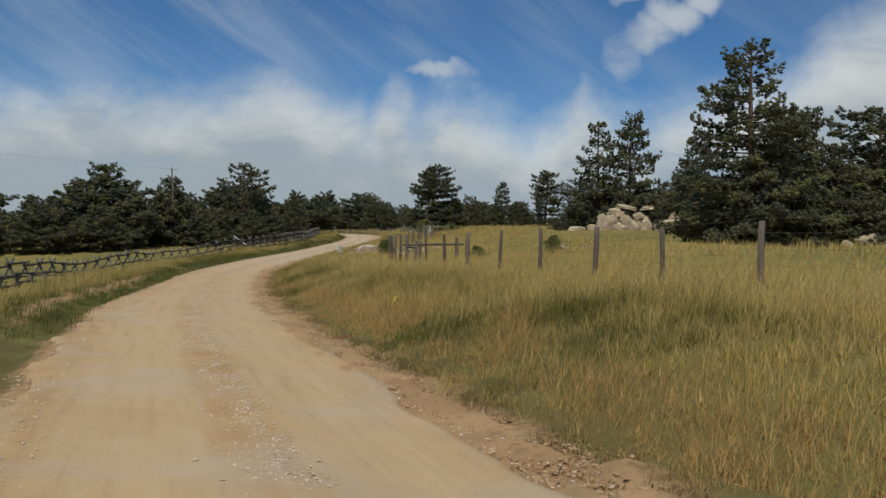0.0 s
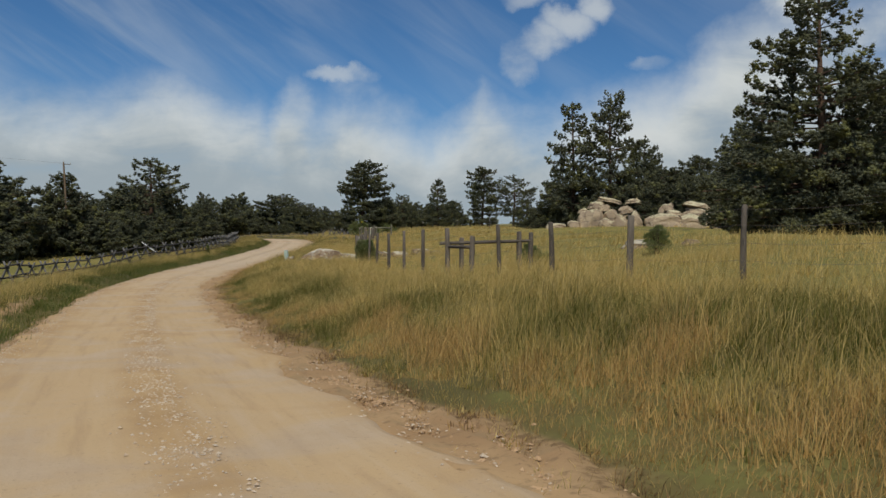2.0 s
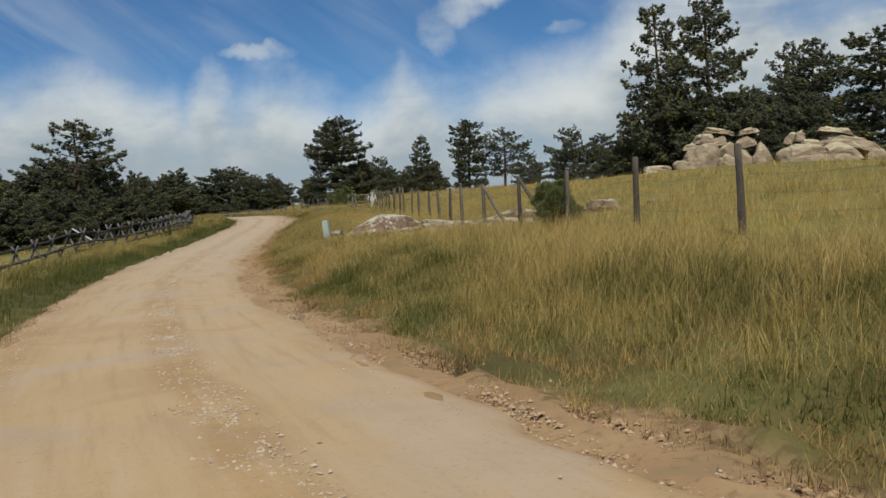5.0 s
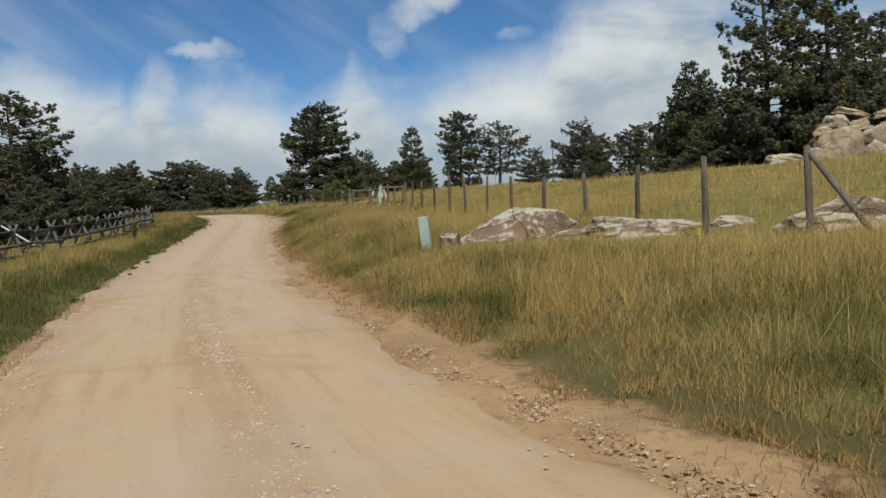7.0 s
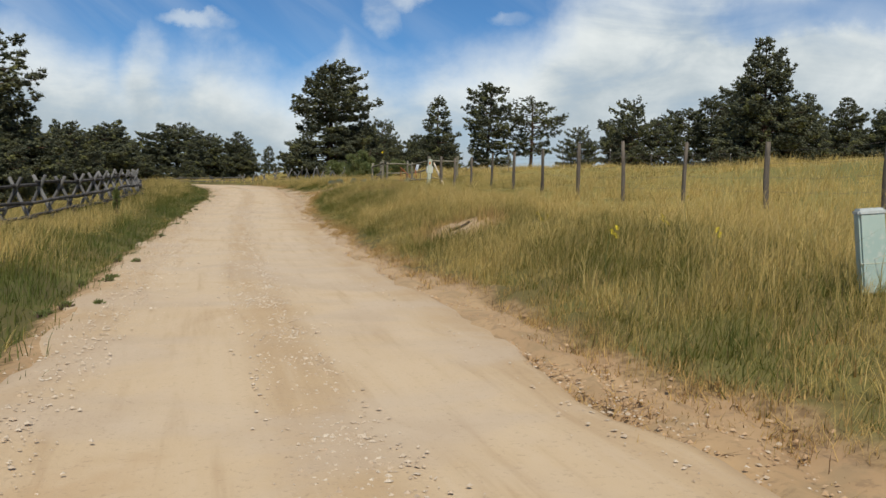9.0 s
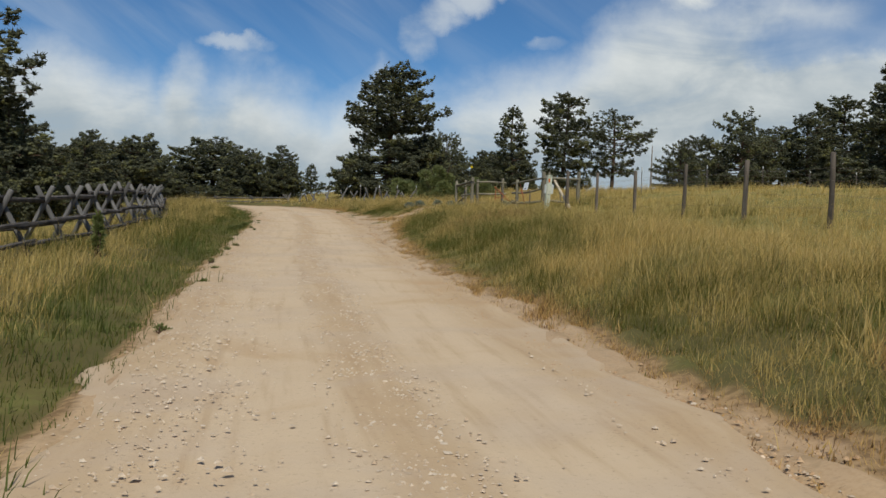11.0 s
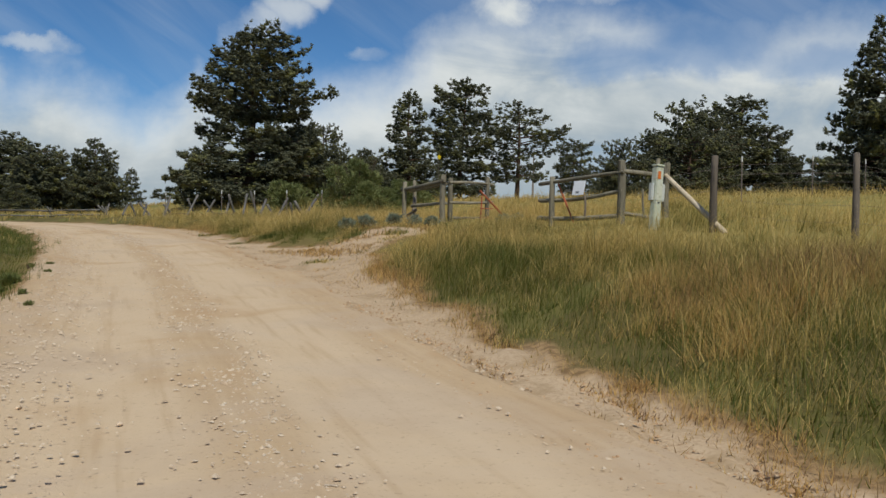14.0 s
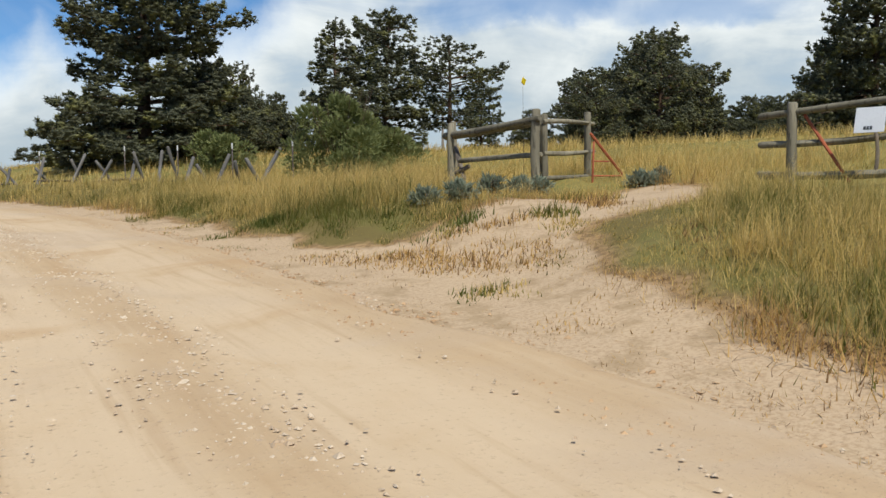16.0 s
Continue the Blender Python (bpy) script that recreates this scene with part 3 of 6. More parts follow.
def build_road():
    ys = np.concatenate([[-400, -200, -100, -60, -40], np.arange(-30, 150, 0.3), np.arange(150, 200, 2), [220, 260, 320, 400]])
    edge = np.concatenate([[-1.08, -1.03], np.linspace(-1, 1, 37), [1.04, 1.10]])
    half = road_half(ys)
    # the graded width narrows on the right-hand shoulder and is full again near the crest
    s = np.where(edge[None] < 0, edge[None], edge[None] * road_right(ys)[:, None])
    edge = np.abs(edge)
    rag = np.array([[noise.noise((y * 0.55, k * 7.3, 0.2)) * 0.34 + noise.noise((y * 2.1, k * 7.3, 5.2)) * 0.12 for k in (0, 1)] for y in ys])
    X = road_x(ys)[:, None] + s * half[:, None]
    X += np.where(s < 0, rag[:, :1], rag[:, 1:]) * np.clip((edge - 0.7) / 0.3, 0, 1)[None]
    Y = np.repeat(ys[:, None], s.shape[1], 1)
    u = s * 2.32
    crown = 0.035 * (1 - s ** 2)
    ruts = -0.022 * np.exp(-((np.abs(u + 0.25) - 0.95) / 0.3) ** 2)
    bead = 0.02 * np.exp(-((u + 0.2) / 0.35) ** 2) + 0.02 * np.exp(-((edge[None] - 0.93) / 0.07) ** 2)
    Z = road_z(Y) + crown + ruts + bead
    lump = np.array([[noise.noise((X[i, j] * 1.3, Y[i, j] * 1.3, 0)) for j in range(X.shape[1])] for i in range(X.shape[0])])
    Z += 0.012 * lump
    Z[:, [0, -1]] -= 0.16
    Z[:, [1, -2]] -= 0.05
    me = grid_mesh("road", X, Y, Z, M_ROAD)
    set_attr(me, "across", u.ravel())
    tagged(new("road", me), "tan graded gravel ranch road with a loose stony middle", "road", kind="structure")


build_ground()
build_road()

# ---------------------------------------------------------------- helpers for things


def part(name, me, mat, parent, label=""):
    """Links a mesh or a bmesh as one object under parent (or at top level)."""
    if isinstance(me, bmesh.types.BMesh):
        bm, me = me, bpy.data.meshes.new(name)
        bm.to_mesh(me)
        bm.free()
        me.polygons.foreach_set("use_smooth", np.ones(len(me.polygons), bool))
        me.set_sharp_from_angle(angle=radians(48))
    if mat is not None and not me.materials:
        me.materials.append(mat)
    ob = new(name, me)
    ob.parent = parent
    if label:
        ob["label"] = label
    return ob


def thing(name, x, y, z=None, turn=0.0, label="", category="", group="", kind=""):
    e = new(name)
    e.empty_display_size = 0.2
    e.matrix_world = pose(x, y, land_z(x, y) if z is None else z, 0, 0, turn)
    return tagged(e, label, category, group, kind)


def log_bm(a, b, r0, r1, seed=0, sides=9, rings=7, wobble=0.12, bow=0.0, bm=None):
    """A round pole from a to b, uneven, a little bowed, with chamfered ends."""
    bm = bm or bmesh.new()
    a, b = Vector(a), Vector(b)
    d = b - a
    q = d.to_track_quat("Z", "Y").to_matrix()
    rnd = random.Random(seed)
    lean = Vector((rnd.uniform(-1, 1), rnd.uniform(-1, 1), 0)) * bow
    loops = []
    for i in range(rings + 2):
        f = min(max((i - 0.5) / rings, 0), 1) if 0 < i < rings + 1 else (0.0 if i == 0 else 1.0)
        end = 0.72 if i in (0, rings + 1) else 1.0
        if i == 1:
            f = 0.012
        if i == rings:
            f = 0.988
        r = (r0 + (r1 - r0) * f) * end
        c = a + d * f + q @ (lean * math.sin(math.pi * f))
        ring = []
        for k in range(sides):
            w = 2 * math.pi * k / sides
            rr = r * (1 + wobble * noise.noise((seed * 3.1 + math.cos(w) * 1.3, math.sin(w) * 1.3, f * d.length * 1.1)))
            ring.append(bm.verts.new(c + q @ Vector((math.cos(w) * rr, math.sin(w) * rr, 0))))
        loops.append(ring)
    for p, n in zip(loops, loops[1:]):
        for k in range(sides):
            bm.faces.new((p[k], p[(k + 1) % sides], n[(k + 1) % sides], n[k]))
    bm.faces.new(loops[0][::-1])
    bm.faces.new(loops[-1])
    return bm


def box_bm(sx, sy, sz, bevel=0.01, m=None):
    bm = bmesh.new()
    bmesh.ops.create_cube(bm, size=1.0, matrix=Matrix.Diagonal((sx, sy, sz, 1)))
    if bevel:
        bmesh.ops.bevel(bm, geom=bm.edges[:], offset=bevel, segments=2, affect="EDGES")
    if m is not None:
        bm.transform(m)
    return bm


# ---------------------------------------------------------------- trees


ICO = None


def ico_ball():
    global ICO
    if ICO is None:
        bm = bmesh.new()
        bmesh.ops.create_icosphere(bm, subdivisions=1, radius=1.0)
        ICO = (np.array([v.co[:] for v in bm.verts]), np.array([[v.index for v in f.verts] for f in bm.faces]))
        bm.free()
    return ICO


def tuft_mesh(name, centres, radii, needles, seed, mat):
    """Many needle tufts in one mesh: each is a small uneven ball of dense needles with single needle bundles standing out of it."""
    rng = np.random.default_rng(seed)
    ball, tri = ico_ball()
    C, r = np.array(centres), np.array(radii)
    n, k = len(C), len(ball)
    uneven = rng.uniform(0.28, 0.85, (n, k, 1))
    core = C[:, None] + ball[None] * uneven * r[:, None, None] * np.array([1.15, 1.15, 0.75])
    core_f = (tri[None] + (np.arange(n) * k)[:, None, None]).reshape(-1, 3)
    d = rng.normal((0, 0, 0.3), (1, 1, 0.85), (n, needles, 3))
    d /= np.linalg.norm(d, axis=2, keepdims=True)
    s = np.cross(d, rng.normal(0, 1, d.shape))
    s /= np.linalg.norm(s, axis=2, keepdims=True)
    rr = r[:, None, None]
    a = C[:, None] + d * rr * 0.45
    wide = s * rr * rng.uniform(0.09, 0.17, (n, needles, 1))
    tip = C[:, None] + d * rr * rng.uniform(0.95, 1.6, (n, needles, 1))
    spikes = np.stack([a - wide, a + wide, tip], 2).reshape(-1, 3)
    spike_f = np.arange(len(spikes)).reshape(-1, 3) + n * k
    V = np.concatenate([core.reshape(-1, 3), spikes])
    F = np.concatenate([core_f, spike_f])
    me = bpy.data.meshes.new(name)
    me.vertices.add(len(V))
    me.vertices.foreach_set("co", V.astype(np.float32).ravel())
    me.loops.add(F.size)
    me.loops.foreach_set("vertex_index", F.astype(np.int32).ravel())
    me.polygons.add(len(F))
    me.polygons.foreach_set("loop_start", (np.arange(len(F)) * 3).astype(np.int32))
    me.update(calc_edges=True)
    me.polygons.foreach_set("use_smooth", np.ones(len(F), bool))
    me.materials.append(mat)
    return me


def tree_meshes(seed, h, shape, layers, ball=0.28, crown_from=0.06, trunk=0.25, lean=0.01, gap=0.2, fill=1.0, needles=12, tops=1, droop=0.0, uneven=0.35):
    """Trunk-with-limbs mesh and crown mesh of one pine of the height h. shape(f) is the limb reach at the height fraction f, in tree
    heights. Limbs stand in loose storeys; each carries a flat pad of needle tufts towards its end."""
    rnd = random.Random(seed)
    bm = bmesh.new()
    sway = (rnd.uniform(-1, 1) * lean, rnd.uniform(-1, 1) * lean)

    def axis(f):
        return Vector((sway[0] * f * f * h + 0.12 * math.sin(f * 5 + seed), sway[1] * f * f * h + 0.12 * math.cos(f * 4 + seed), f * h))
    pts = [axis(i / 9) for i in range(10)]
    for i, (a, b) in enumerate(zip(pts, pts[1:])):
        log_bm(a, b, trunk * (1 - i / 9.5) + 0.02, trunk * (1 - (i + 1) / 9.5) + 0.02, seed + i, 7, 2, 0.15, 0, bm)
    C, Rr = [], []

    def tuft(c, k=1.0):
        C.append(tuple(c))
        Rr.append(ball * k * rnd.uniform(0.72, 1.2))
    turn = rnd.uniform(0, 6)
    for i in range(layers):
        f0 = crown_from + (0.965 - crown_from) * (i + 0.5) / layers
        ring = max(3, int(4 + 16 * shape(f0)))
        turn += rnd.uniform(0.4, 1.6)
        for q in range(ring):
            w = turn + 6.283 * q / ring + rnd.uniform(-0.3, 0.3)
            f = min(0.985, f0 + rnd.uniform(-0.45, 0.45) * (0.965 - crown_from) / layers)
            if rnd.random() < gap * (0.4 + 1.5 * f) and f > crown_from + 0.12:
                continue
            swell = 1 + uneven * 1.3 * noise.noise((math.cos(w) * 0.8, math.sin(w) * 0.8, f * 5 + seed * 3))
            reach = max(shape(f) * h * rnd.uniform(0.78, 1.05) * swell, 0.3)
            base = axis(f)
            up = 0.10 + 0.55 * (f - 0.45) - droop
            tip = base + Vector((math.cos(w) * reach, math.sin(w) * reach, reach * up + rnd.uniform(-0.2, 0.3)))
            side = Vector((-math.sin(w), math.cos(w), 0))
            if reach > 0.7:
                r = 0.014 + 0.013 * reach
                log_bm(base, tip, r, r * 0.3, i, 3, 2, 0.1, 0.06, bm)
            pad = 0.22 * reach + 0.25
            n = int(fill * (2 + 0.55 * reach * (pad + 0.3) / (ball * ball)))
            for k in range(n):
                g = 0.30 + 0.74 * rnd.random() ** 0.75
                spread = pad * math.sin(math.pi * min(max((g - 0.12) / 0.98, 0.05), 0.97)) * rnd.uniform(-1, 1)
                c = base.lerp(tip, g) + side * spread
                c.z += rnd.gauss(0.04, 0.17) - 0.14 * abs(spread) + 0.16 * reach * max(0, g - 0.7)
                tuft(c, 1.12 - 0.25 * g)
    # leaders
    for k in range(tops):
        a = k * 2.3 + seed
        foot = axis(0.80 - 0.05 * k) + Vector((math.cos(a), math.sin(a), 0)) * (0.13 * h * shape(0.7) * 3 if k else 0)
        head = axis(1.0) if not k else foot + Vector((0.1 * math.cos(a) * h * 0.3, 0.1 * math.sin(a) * h * 0.3, h * rnd.uniform(0.11, 0.16)))
        log_bm(foot, head, 0.05, 0.02, k, 4, 2, 0.1, 0.02, bm)
        for q in range(16):
            g = rnd.random()
            wide = ball * (1.6 - 1.3 * g)
            tuft(foot.lerp(head, 0.3 + 0.7 * g) + Vector((rnd.gauss(0, 0.7) * wide, rnd.gauss(0, 0.7) * wide, 0)), 0.85)
    trunk_me = bpy.data.meshes.new("trunk")
    bm.to_mesh(trunk_me)
    bm.free()
    trunk_me.materials.append(M_BARK)
    return trunk_me, tuft_mesh("crown", C, Rr, needles, seed, M_NEEDLE)


def prof(*pts):
    xs, vs = [p[0] for p in pts], [p[1] for p in pts]
    return lambda f: float(np.interp(f, xs, vs))


# limb reach at each height fraction, in tree heights
FLAT = prof((0, 0.40), (0.14, 0.41), (0.27, 0.38), (0.4, 0.32), (0.47, 0.28), (0.53, 0.37), (0.61, 0.38), (0.67, 0.22), (0.74, 0.28), (0.83, 0.27), (0.9, 0.20), (0.96, 0.12), (1, 0.05))
SKIRT = prof((0, 0.42), (0.33, 0.41), (0.45, 0.33), (0.53, 0.36), (0.6, 0.25), (0.67, 0.28), (0.74, 0.18), (0.8, 0.2), (0.88, 0.11), (0.93, 0.11), (1, 0.03))
OPEN = prof((0, 0.24), (0.12, 0.30), (0.3, 0.33), (0.38, 0.26), (0.5, 0.22), (0.57, 0.25), (0.66, 0.17), (0.74, 0.2), (0.83, 0.13), (0.91, 0.13), (1, 0.05))
CONE = prof((0, 0.36), (0.2, 0.40), (0.45, 0.34), (0.6, 0.29), (0.75, 0.22), (0.9, 0.12), (1, 0.04))
ROUND = prof((0, 0.46), (0.2, 0.54), (0.45, 0.52), (0.65, 0.45), (0.8, 0.33), (0.92, 0.2), (1, 0.08))
LOBED = prof((0, 0.44), (0.25, 0.50), (0.45, 0.46), (0.6, 0.36), (0.68, 0.30), (0.75, 0.26), (0.82, 0.16), (0.92, 0.14), (1, 0.05))
SLIM = prof((0, 0.25), (0.2, 0.27), (0.35, 0.23), (0.5, 0.20), (0.62, 0.15), (0.75, 0.16), (0.88, 0.08), (1, 0.03))
MID = prof((0, 0.22), (0.2, 0.25), (0.4, 0.24), (0.55, 0.27), (0.68, 0.25), (0.8, 0.26), (0.9, 0.15), (1, 0.05))
SPREAD = prof((0, 0.08), (0.2, 0.20), (0.32, 0.30), (0.5, 0.30), (0.68, 0.34), (0.8, 0.25), (0.9, 0.16), (1, 0.06))


KINDS = {
    "big": tree_meshes(11, 13.0, FLAT, 15, 0.215, 0.02, 0.36, 0.01, 0.07, 1.0, 13, droop=0.02),
    "flat": tree_meshes(12, 12.0, FLAT, 12, 0.25, 0.02, 0.34, 0.02, 0.15, 0.8, 12, droop=0.02),
    "skirted": tree_meshes(22, 14.0, SKIRT, 18, 0.20, 0.02, 0.36, 0.01, 0.13, 0.8, 13, droop=0.05),
    "open_a": tree_meshes(33, 12.5, OPEN, 15, 0.205, 0.08, 0.24, 0.02, 0.20, 0.95, 13),
    "open_b": tree_meshes(44, 13.0, OPEN, 15, 0.205, 0.08, 0.26, 0.02, 0.20, 0.95, 13),
    "spread": tree_meshes(46, 10.0, SPREAD, 11, 0.20, 0.22, 0.2, 0.02, 0.30, 0.62, 12),
    "dense": tree_meshes(55, 14.0, CONE, 21, 0.28, 0.01, 0.30, 0.01, 0.06, 0.8, 10, droop=0.05),
    "round": tree_meshes(66, 10.0, ROUND, 13, 0.29, 0.01, 0.26, 0.01, 0.05, 1.0, 10, uneven=0.6),
    "round_b": tree_meshes(67, 10.0, LOBED, 13, 0.29, 0.01, 0.26, 0.02, 0.06, 1.0, 10, tops=2, uneven=0.6),
    "bushy": tree_meshes(68, 10.0, LOBED, 14, 0.25, 0.01, 0.26, 0.01, 0.06, 0.95, 11, tops=3, uneven=0.55),
    "forked": tree_meshes(69, 10.0, ROUND, 11, 0.24, 0.01, 0.26, 0.01, 0.16, 0.7, 11, tops=5, uneven=0.5),
    "slim": tree_meshes(77, 10.0, SLIM, 15, 0.20, 0.03, 0.16, 0.01, 0.12, 0.95, 12),
    "mid": tree_meshes(88, 11.0, MID, 14, 0.21, 0.03, 0.2, 0.02, 0.10, 0.95, 12, tops=2),
}
KIND_H = dict(big=13.0, flat=12.0, skirted=14.0, open_a=12.5, open_b=13.0, spread=10.0, dense=14.0, round=10.0, round_b=10.0, bushy=10.0, forked=10.0, slim=10.0, mid=11.0)
TREE_LABEL = dict(big="broad flat-topped ponderosa pine with gaps between its boughs", flat="tall flat-boughed ponderosa pine behind the pole fence", skirted="tall dark ponderosa pine with boughs down to the grass",
                  open_a="slender open-crowned ponderosa pine beside granite boulders", open_b="open-crowned ponderosa pine with bare lower trunk",
                  spread="spreading ponderosa pine with bare trunk under its crown", dense="dense pyramidal dark green pine at the edge of the pasture", round="rounded bushy dark pine in the distant tree line", round_b="lumpy dark pine in the distant tree line",
                  bushy="rounded bushy dark pine beside the pole fence", forked="bushy young pine with several upright leaders", slim="slim pointed young pine standing in the pasture edge", mid="medium ponderosa pine with ragged crown in the tree line")
# kind, x, y, height of the top above datum, width factor, turn
TREES = (
    ("big", -11.6, 149.9, 14.9, 1.20, 40), ("slim", 0.8, 155.4, 12.8, 1.13, 0), ("mid", 9.3, 166.9, 15.7, 1.18, 100), ("spread", 15.1, 167.0, 14.3, 1.21, 200),
    ("forked", 21.7, 149.3, 12.1, 0.90, 30), ("mid", 44.0, 212, 16.4, 1.18, 160), ("forked", 15.3, 148.5, 8.9, 0.95, 70), ("dense", 33.0, 141.2, 18.3, 0.88, 10), ("dense", 46.2, 154.8, 14.5, 1.0, 170),
    ("open_a", 13.1, 88.6, 15.5, 0.86, 70), ("open_b", 16.6, 87.8, 16.2, 0.88, 250), ("bushy", 20.6, 89.5, 8.8, 0.92, 15), ("bushy", 13.9, 91.2, 7.5, 1.05, 150), ("bushy", 10.2, 89.8, 5.8, 1.1, 40), ("bushy", 19.2, 84.6, 5.7, 1.5, 250),
    ("bushy", 17.8, 89.0, 8.2, 0.86, 320), ("bushy", 24.2, 88.0, 8.4, 0.92, 220),
    ("skirted", 20.3, 50.2, 16.1, 0.92, 120), ("skirted", 24.0, 53.6, 12.0, 0.9, 250), ("bushy", 18.4, 53.0, 6.8, 0.85, 10), ("bushy", 27.0, 54.5, 9.4, 1.03, 200), ("mid", 33.0, 62, 13.2, 1.34, 45),
    ("dense", 39.6, 115.5, 17.5, 0.9, 75), ("mid", 34.2, 94.5, 14.4, 1.34, 300), ("bushy", 28.0, 72, 8.0, 0.92, 100), ("dense", 38.0, 72.0, 12, 0.97, 260),
    ("round", 46, 70, 12, 1.22, 0), ("mid", 40, 56, 12, 1.34, 210), ("round", 48, 50, 12, 1.34, 310), ("mid", 26.0, 104, 10.5, 1.34, 130), ("round", 30.0, 108, 10.4, 1.22, 230),
    ("flat", -35.9, 115.1, 11.7, 1.08, 25), ("bushy", -33.2, 116.5, 6.8, 1.03, 180), ("bushy", -43.5, 87.5, 9.3, 1.32, 80), ("bushy", -39.5, 97, 8.5, 1.09, 130), ("bushy", -51, 85, 5.4, 1.03, 5), ("bushy", -47.8, 90.5, 7.6, 1.26, 205),
    ("bushy", -41.0, 106, 7, 1.26, 300), ("round", -60, 88, 6.6, 1.34, 40), ("bushy", -38.5, 128, 9.2, 1.15, 95), ("round", -45, 135, 9.7, 1.34, 10),
    ("round", -42.5, 200, 12.2, 1.22, 55), ("round", -33.0, 196, 11.6, 1.40, 160), ("dense", -21.8, 162.6, 8.6, 1.08, 330), ("slim", -19.6, 222.6, 10.4, 1.19, 20), ("round", -52, 205, 12.4, 0.98, 240), ("round", -62, 190, 12.0, 1.59, 115), ("round", -70, 165, 8, 1.59, 0),
    ("round", -8.2, 152, 9.2, 0.92, 50), ("forked", -5.4, 156.9, 9.9, 0.79, 300), ("bushy", -0.7, 163.4, 8.8, 1.03, 110), ("slim", 3.4, 163, 9.5, 1.30, 70),
    ("mid", 42, 186, 14.4, 1.34, 145), ("mid", 46.5, 188, 15.8, 1.34, 15), ("mid", 49.3, 185.5, 17.4, 1.18, 225), ("mid", 56.2, 188.9, 20.4, 1.29, 90), ("mid", 60.5, 188, 16.8, 1.23, 310), ("round", 56, 193, 14, 1.22, 170), ("round", 65.5, 190, 13.2, 1.2, 35), ("bushy", 71.5, 189, 13.4, 1.15, 140), ("round", 78, 191, 13.6, 1.2, 260), ("bushy", 37.8, 190, 10.8, 1.1, 310),
    ("dense", 60.9, 168.4, 16.0, 1.0, 40), ("skirted", 43.5, 127.5, 19.5, 0.95, 30), ("bushy", 49.0, 124.0, 10.0, 1.0, 190),
    ("bushy", -40.5, 80, 4.4, 1.3, 20), ("bushy", -40.0, 86, 4.8, 1.1, 110), ("bushy", -35.6, 97.5, 4.6, 1.0, 200), ("bushy", -45.5, 77, 4.2, 1.35, 290), ("bushy", -35.0, 104, 4.8, 1.1, 330), ("bushy", -33.0, 110, 5.0, 1.0, 60), ("bushy", -51, 75, 4.4, 1.3, 170),
    ("bushy", -46, 100, 5.8, 1.26, 140), ("round", -55, 96, 5.6, 1.59, 60), ("round", -52, 112, 6.4, 1.59, 20), ("bushy", -44, 118, 6.4, 1.38, 200), ("bushy", -31.5, 124, 5.4, 1.15, 35), ("dense", -37.1, 148.5, 8.2, 1.19, 300), ("round", -46, 168, 8, 1.71, 90), ("round", -39, 174, 9.6, 1.34, 10), ("round", -27.2, 184, 9.4, 1.10, 150), ("round", -3, 178, 9.6, 1.22, 5), ("round", 4, 182, 10.0, 1.22, 120), ("round", -24.5, 206, 9.6, 1.34, 310), ("round", -6, 200, 10.6, 1.22, 80), ("round", -45, 186, 7.0, 1.6, 20), ("round", -36, 186, 6.6, 1.6, 75), ("bushy", -29, 178, 5.6, 1.5, 140), ("round", -53, 180, 7.0, 1.6, 200), ("bushy", -24, 190, 6.2, 1.4, 260), ("round", 48, 95, 12.4, 1.34, 200), ("mid", 52, 100, 14.0, 1.46, 90),
)


def build_trees():
    for n, (kind, x, y, top, wide, turn) in enumerate(TREES):
        if kind == "round" and n % 2:
            kind = "round_b"
        z = land_z(x, y) - 0.1
        h = max(top - z, 2.5)
        s = h / KIND_H[kind]
        e = thing("pine_tree", x, y, z, turn, TREE_LABEL[kind], "tree", "pines round the pasture")
        tr = part("trunk", KINDS[kind][0], None, e, "grey-brown pine trunk and limbs")
        cr = part("crown", KINDS[kind][1], None, e, "dark green needle clumps")
        for o in (tr, cr):
            o.scale = (wide * s, wide * s, s)


build_trees()

# ---------------------------------------------------------------- rocks


def boulder_mesh(name, seed, size, mat, flat=0.55, cuts=14, rough=0.12, sub=4):
    """A weathered granite boulder: a ball cut by joints, rounded and pitted."""
    rnd = random.Random(seed)
    bm = bmesh.new()
    bmesh.ops.create_icosphere(bm, subdivisions=sub, radius=1.0)
    planes = []
    for _ in range(cuts):
        n = Vector((rnd.gauss(0, 1), rnd.gauss(0, 1), abs(rnd.gauss(0.1, 0.7)))).normalized()
        planes.append((n, rnd.uniform(0.48, 0.85)))
    for v in bm.verts:
        p = v.co.copy()
        if p.z < 0:
            k = 1 / max(0.6, math.sqrt(1 - p.z * p.z))
            p = Vector((p.x * k, p.y * k, p.z))
        for n, d in planes:
            over = p.dot(n) - d
            if over > 0:
                p -= n * over * 0.95
        k = noise.fractal(p * 1.4 + Vector((seed, 0, 0)), 1.0, 2.0, 5) * rough
        crack = abs(noise.noise(p * 1.1 + Vector((0, seed * 2.3, 0))))
        k -= 0.05 * max(0.0, 0.10 - crack) / 0.10
        p += p.normalized() * k
        if p.z < -flat:
            p.z = -flat
        v.co = Vector((p.x * size[0], p.y * size[1], (p.z + flat) * size[2]))
    me = bpy.data.meshes.new(name)
    bm.to_mesh(me)
    bm.free()
    me.polygons.foreach_set("use_smooth", np.ones(len(me.polygons), bool))
    me.materials.append(mat)
    return me


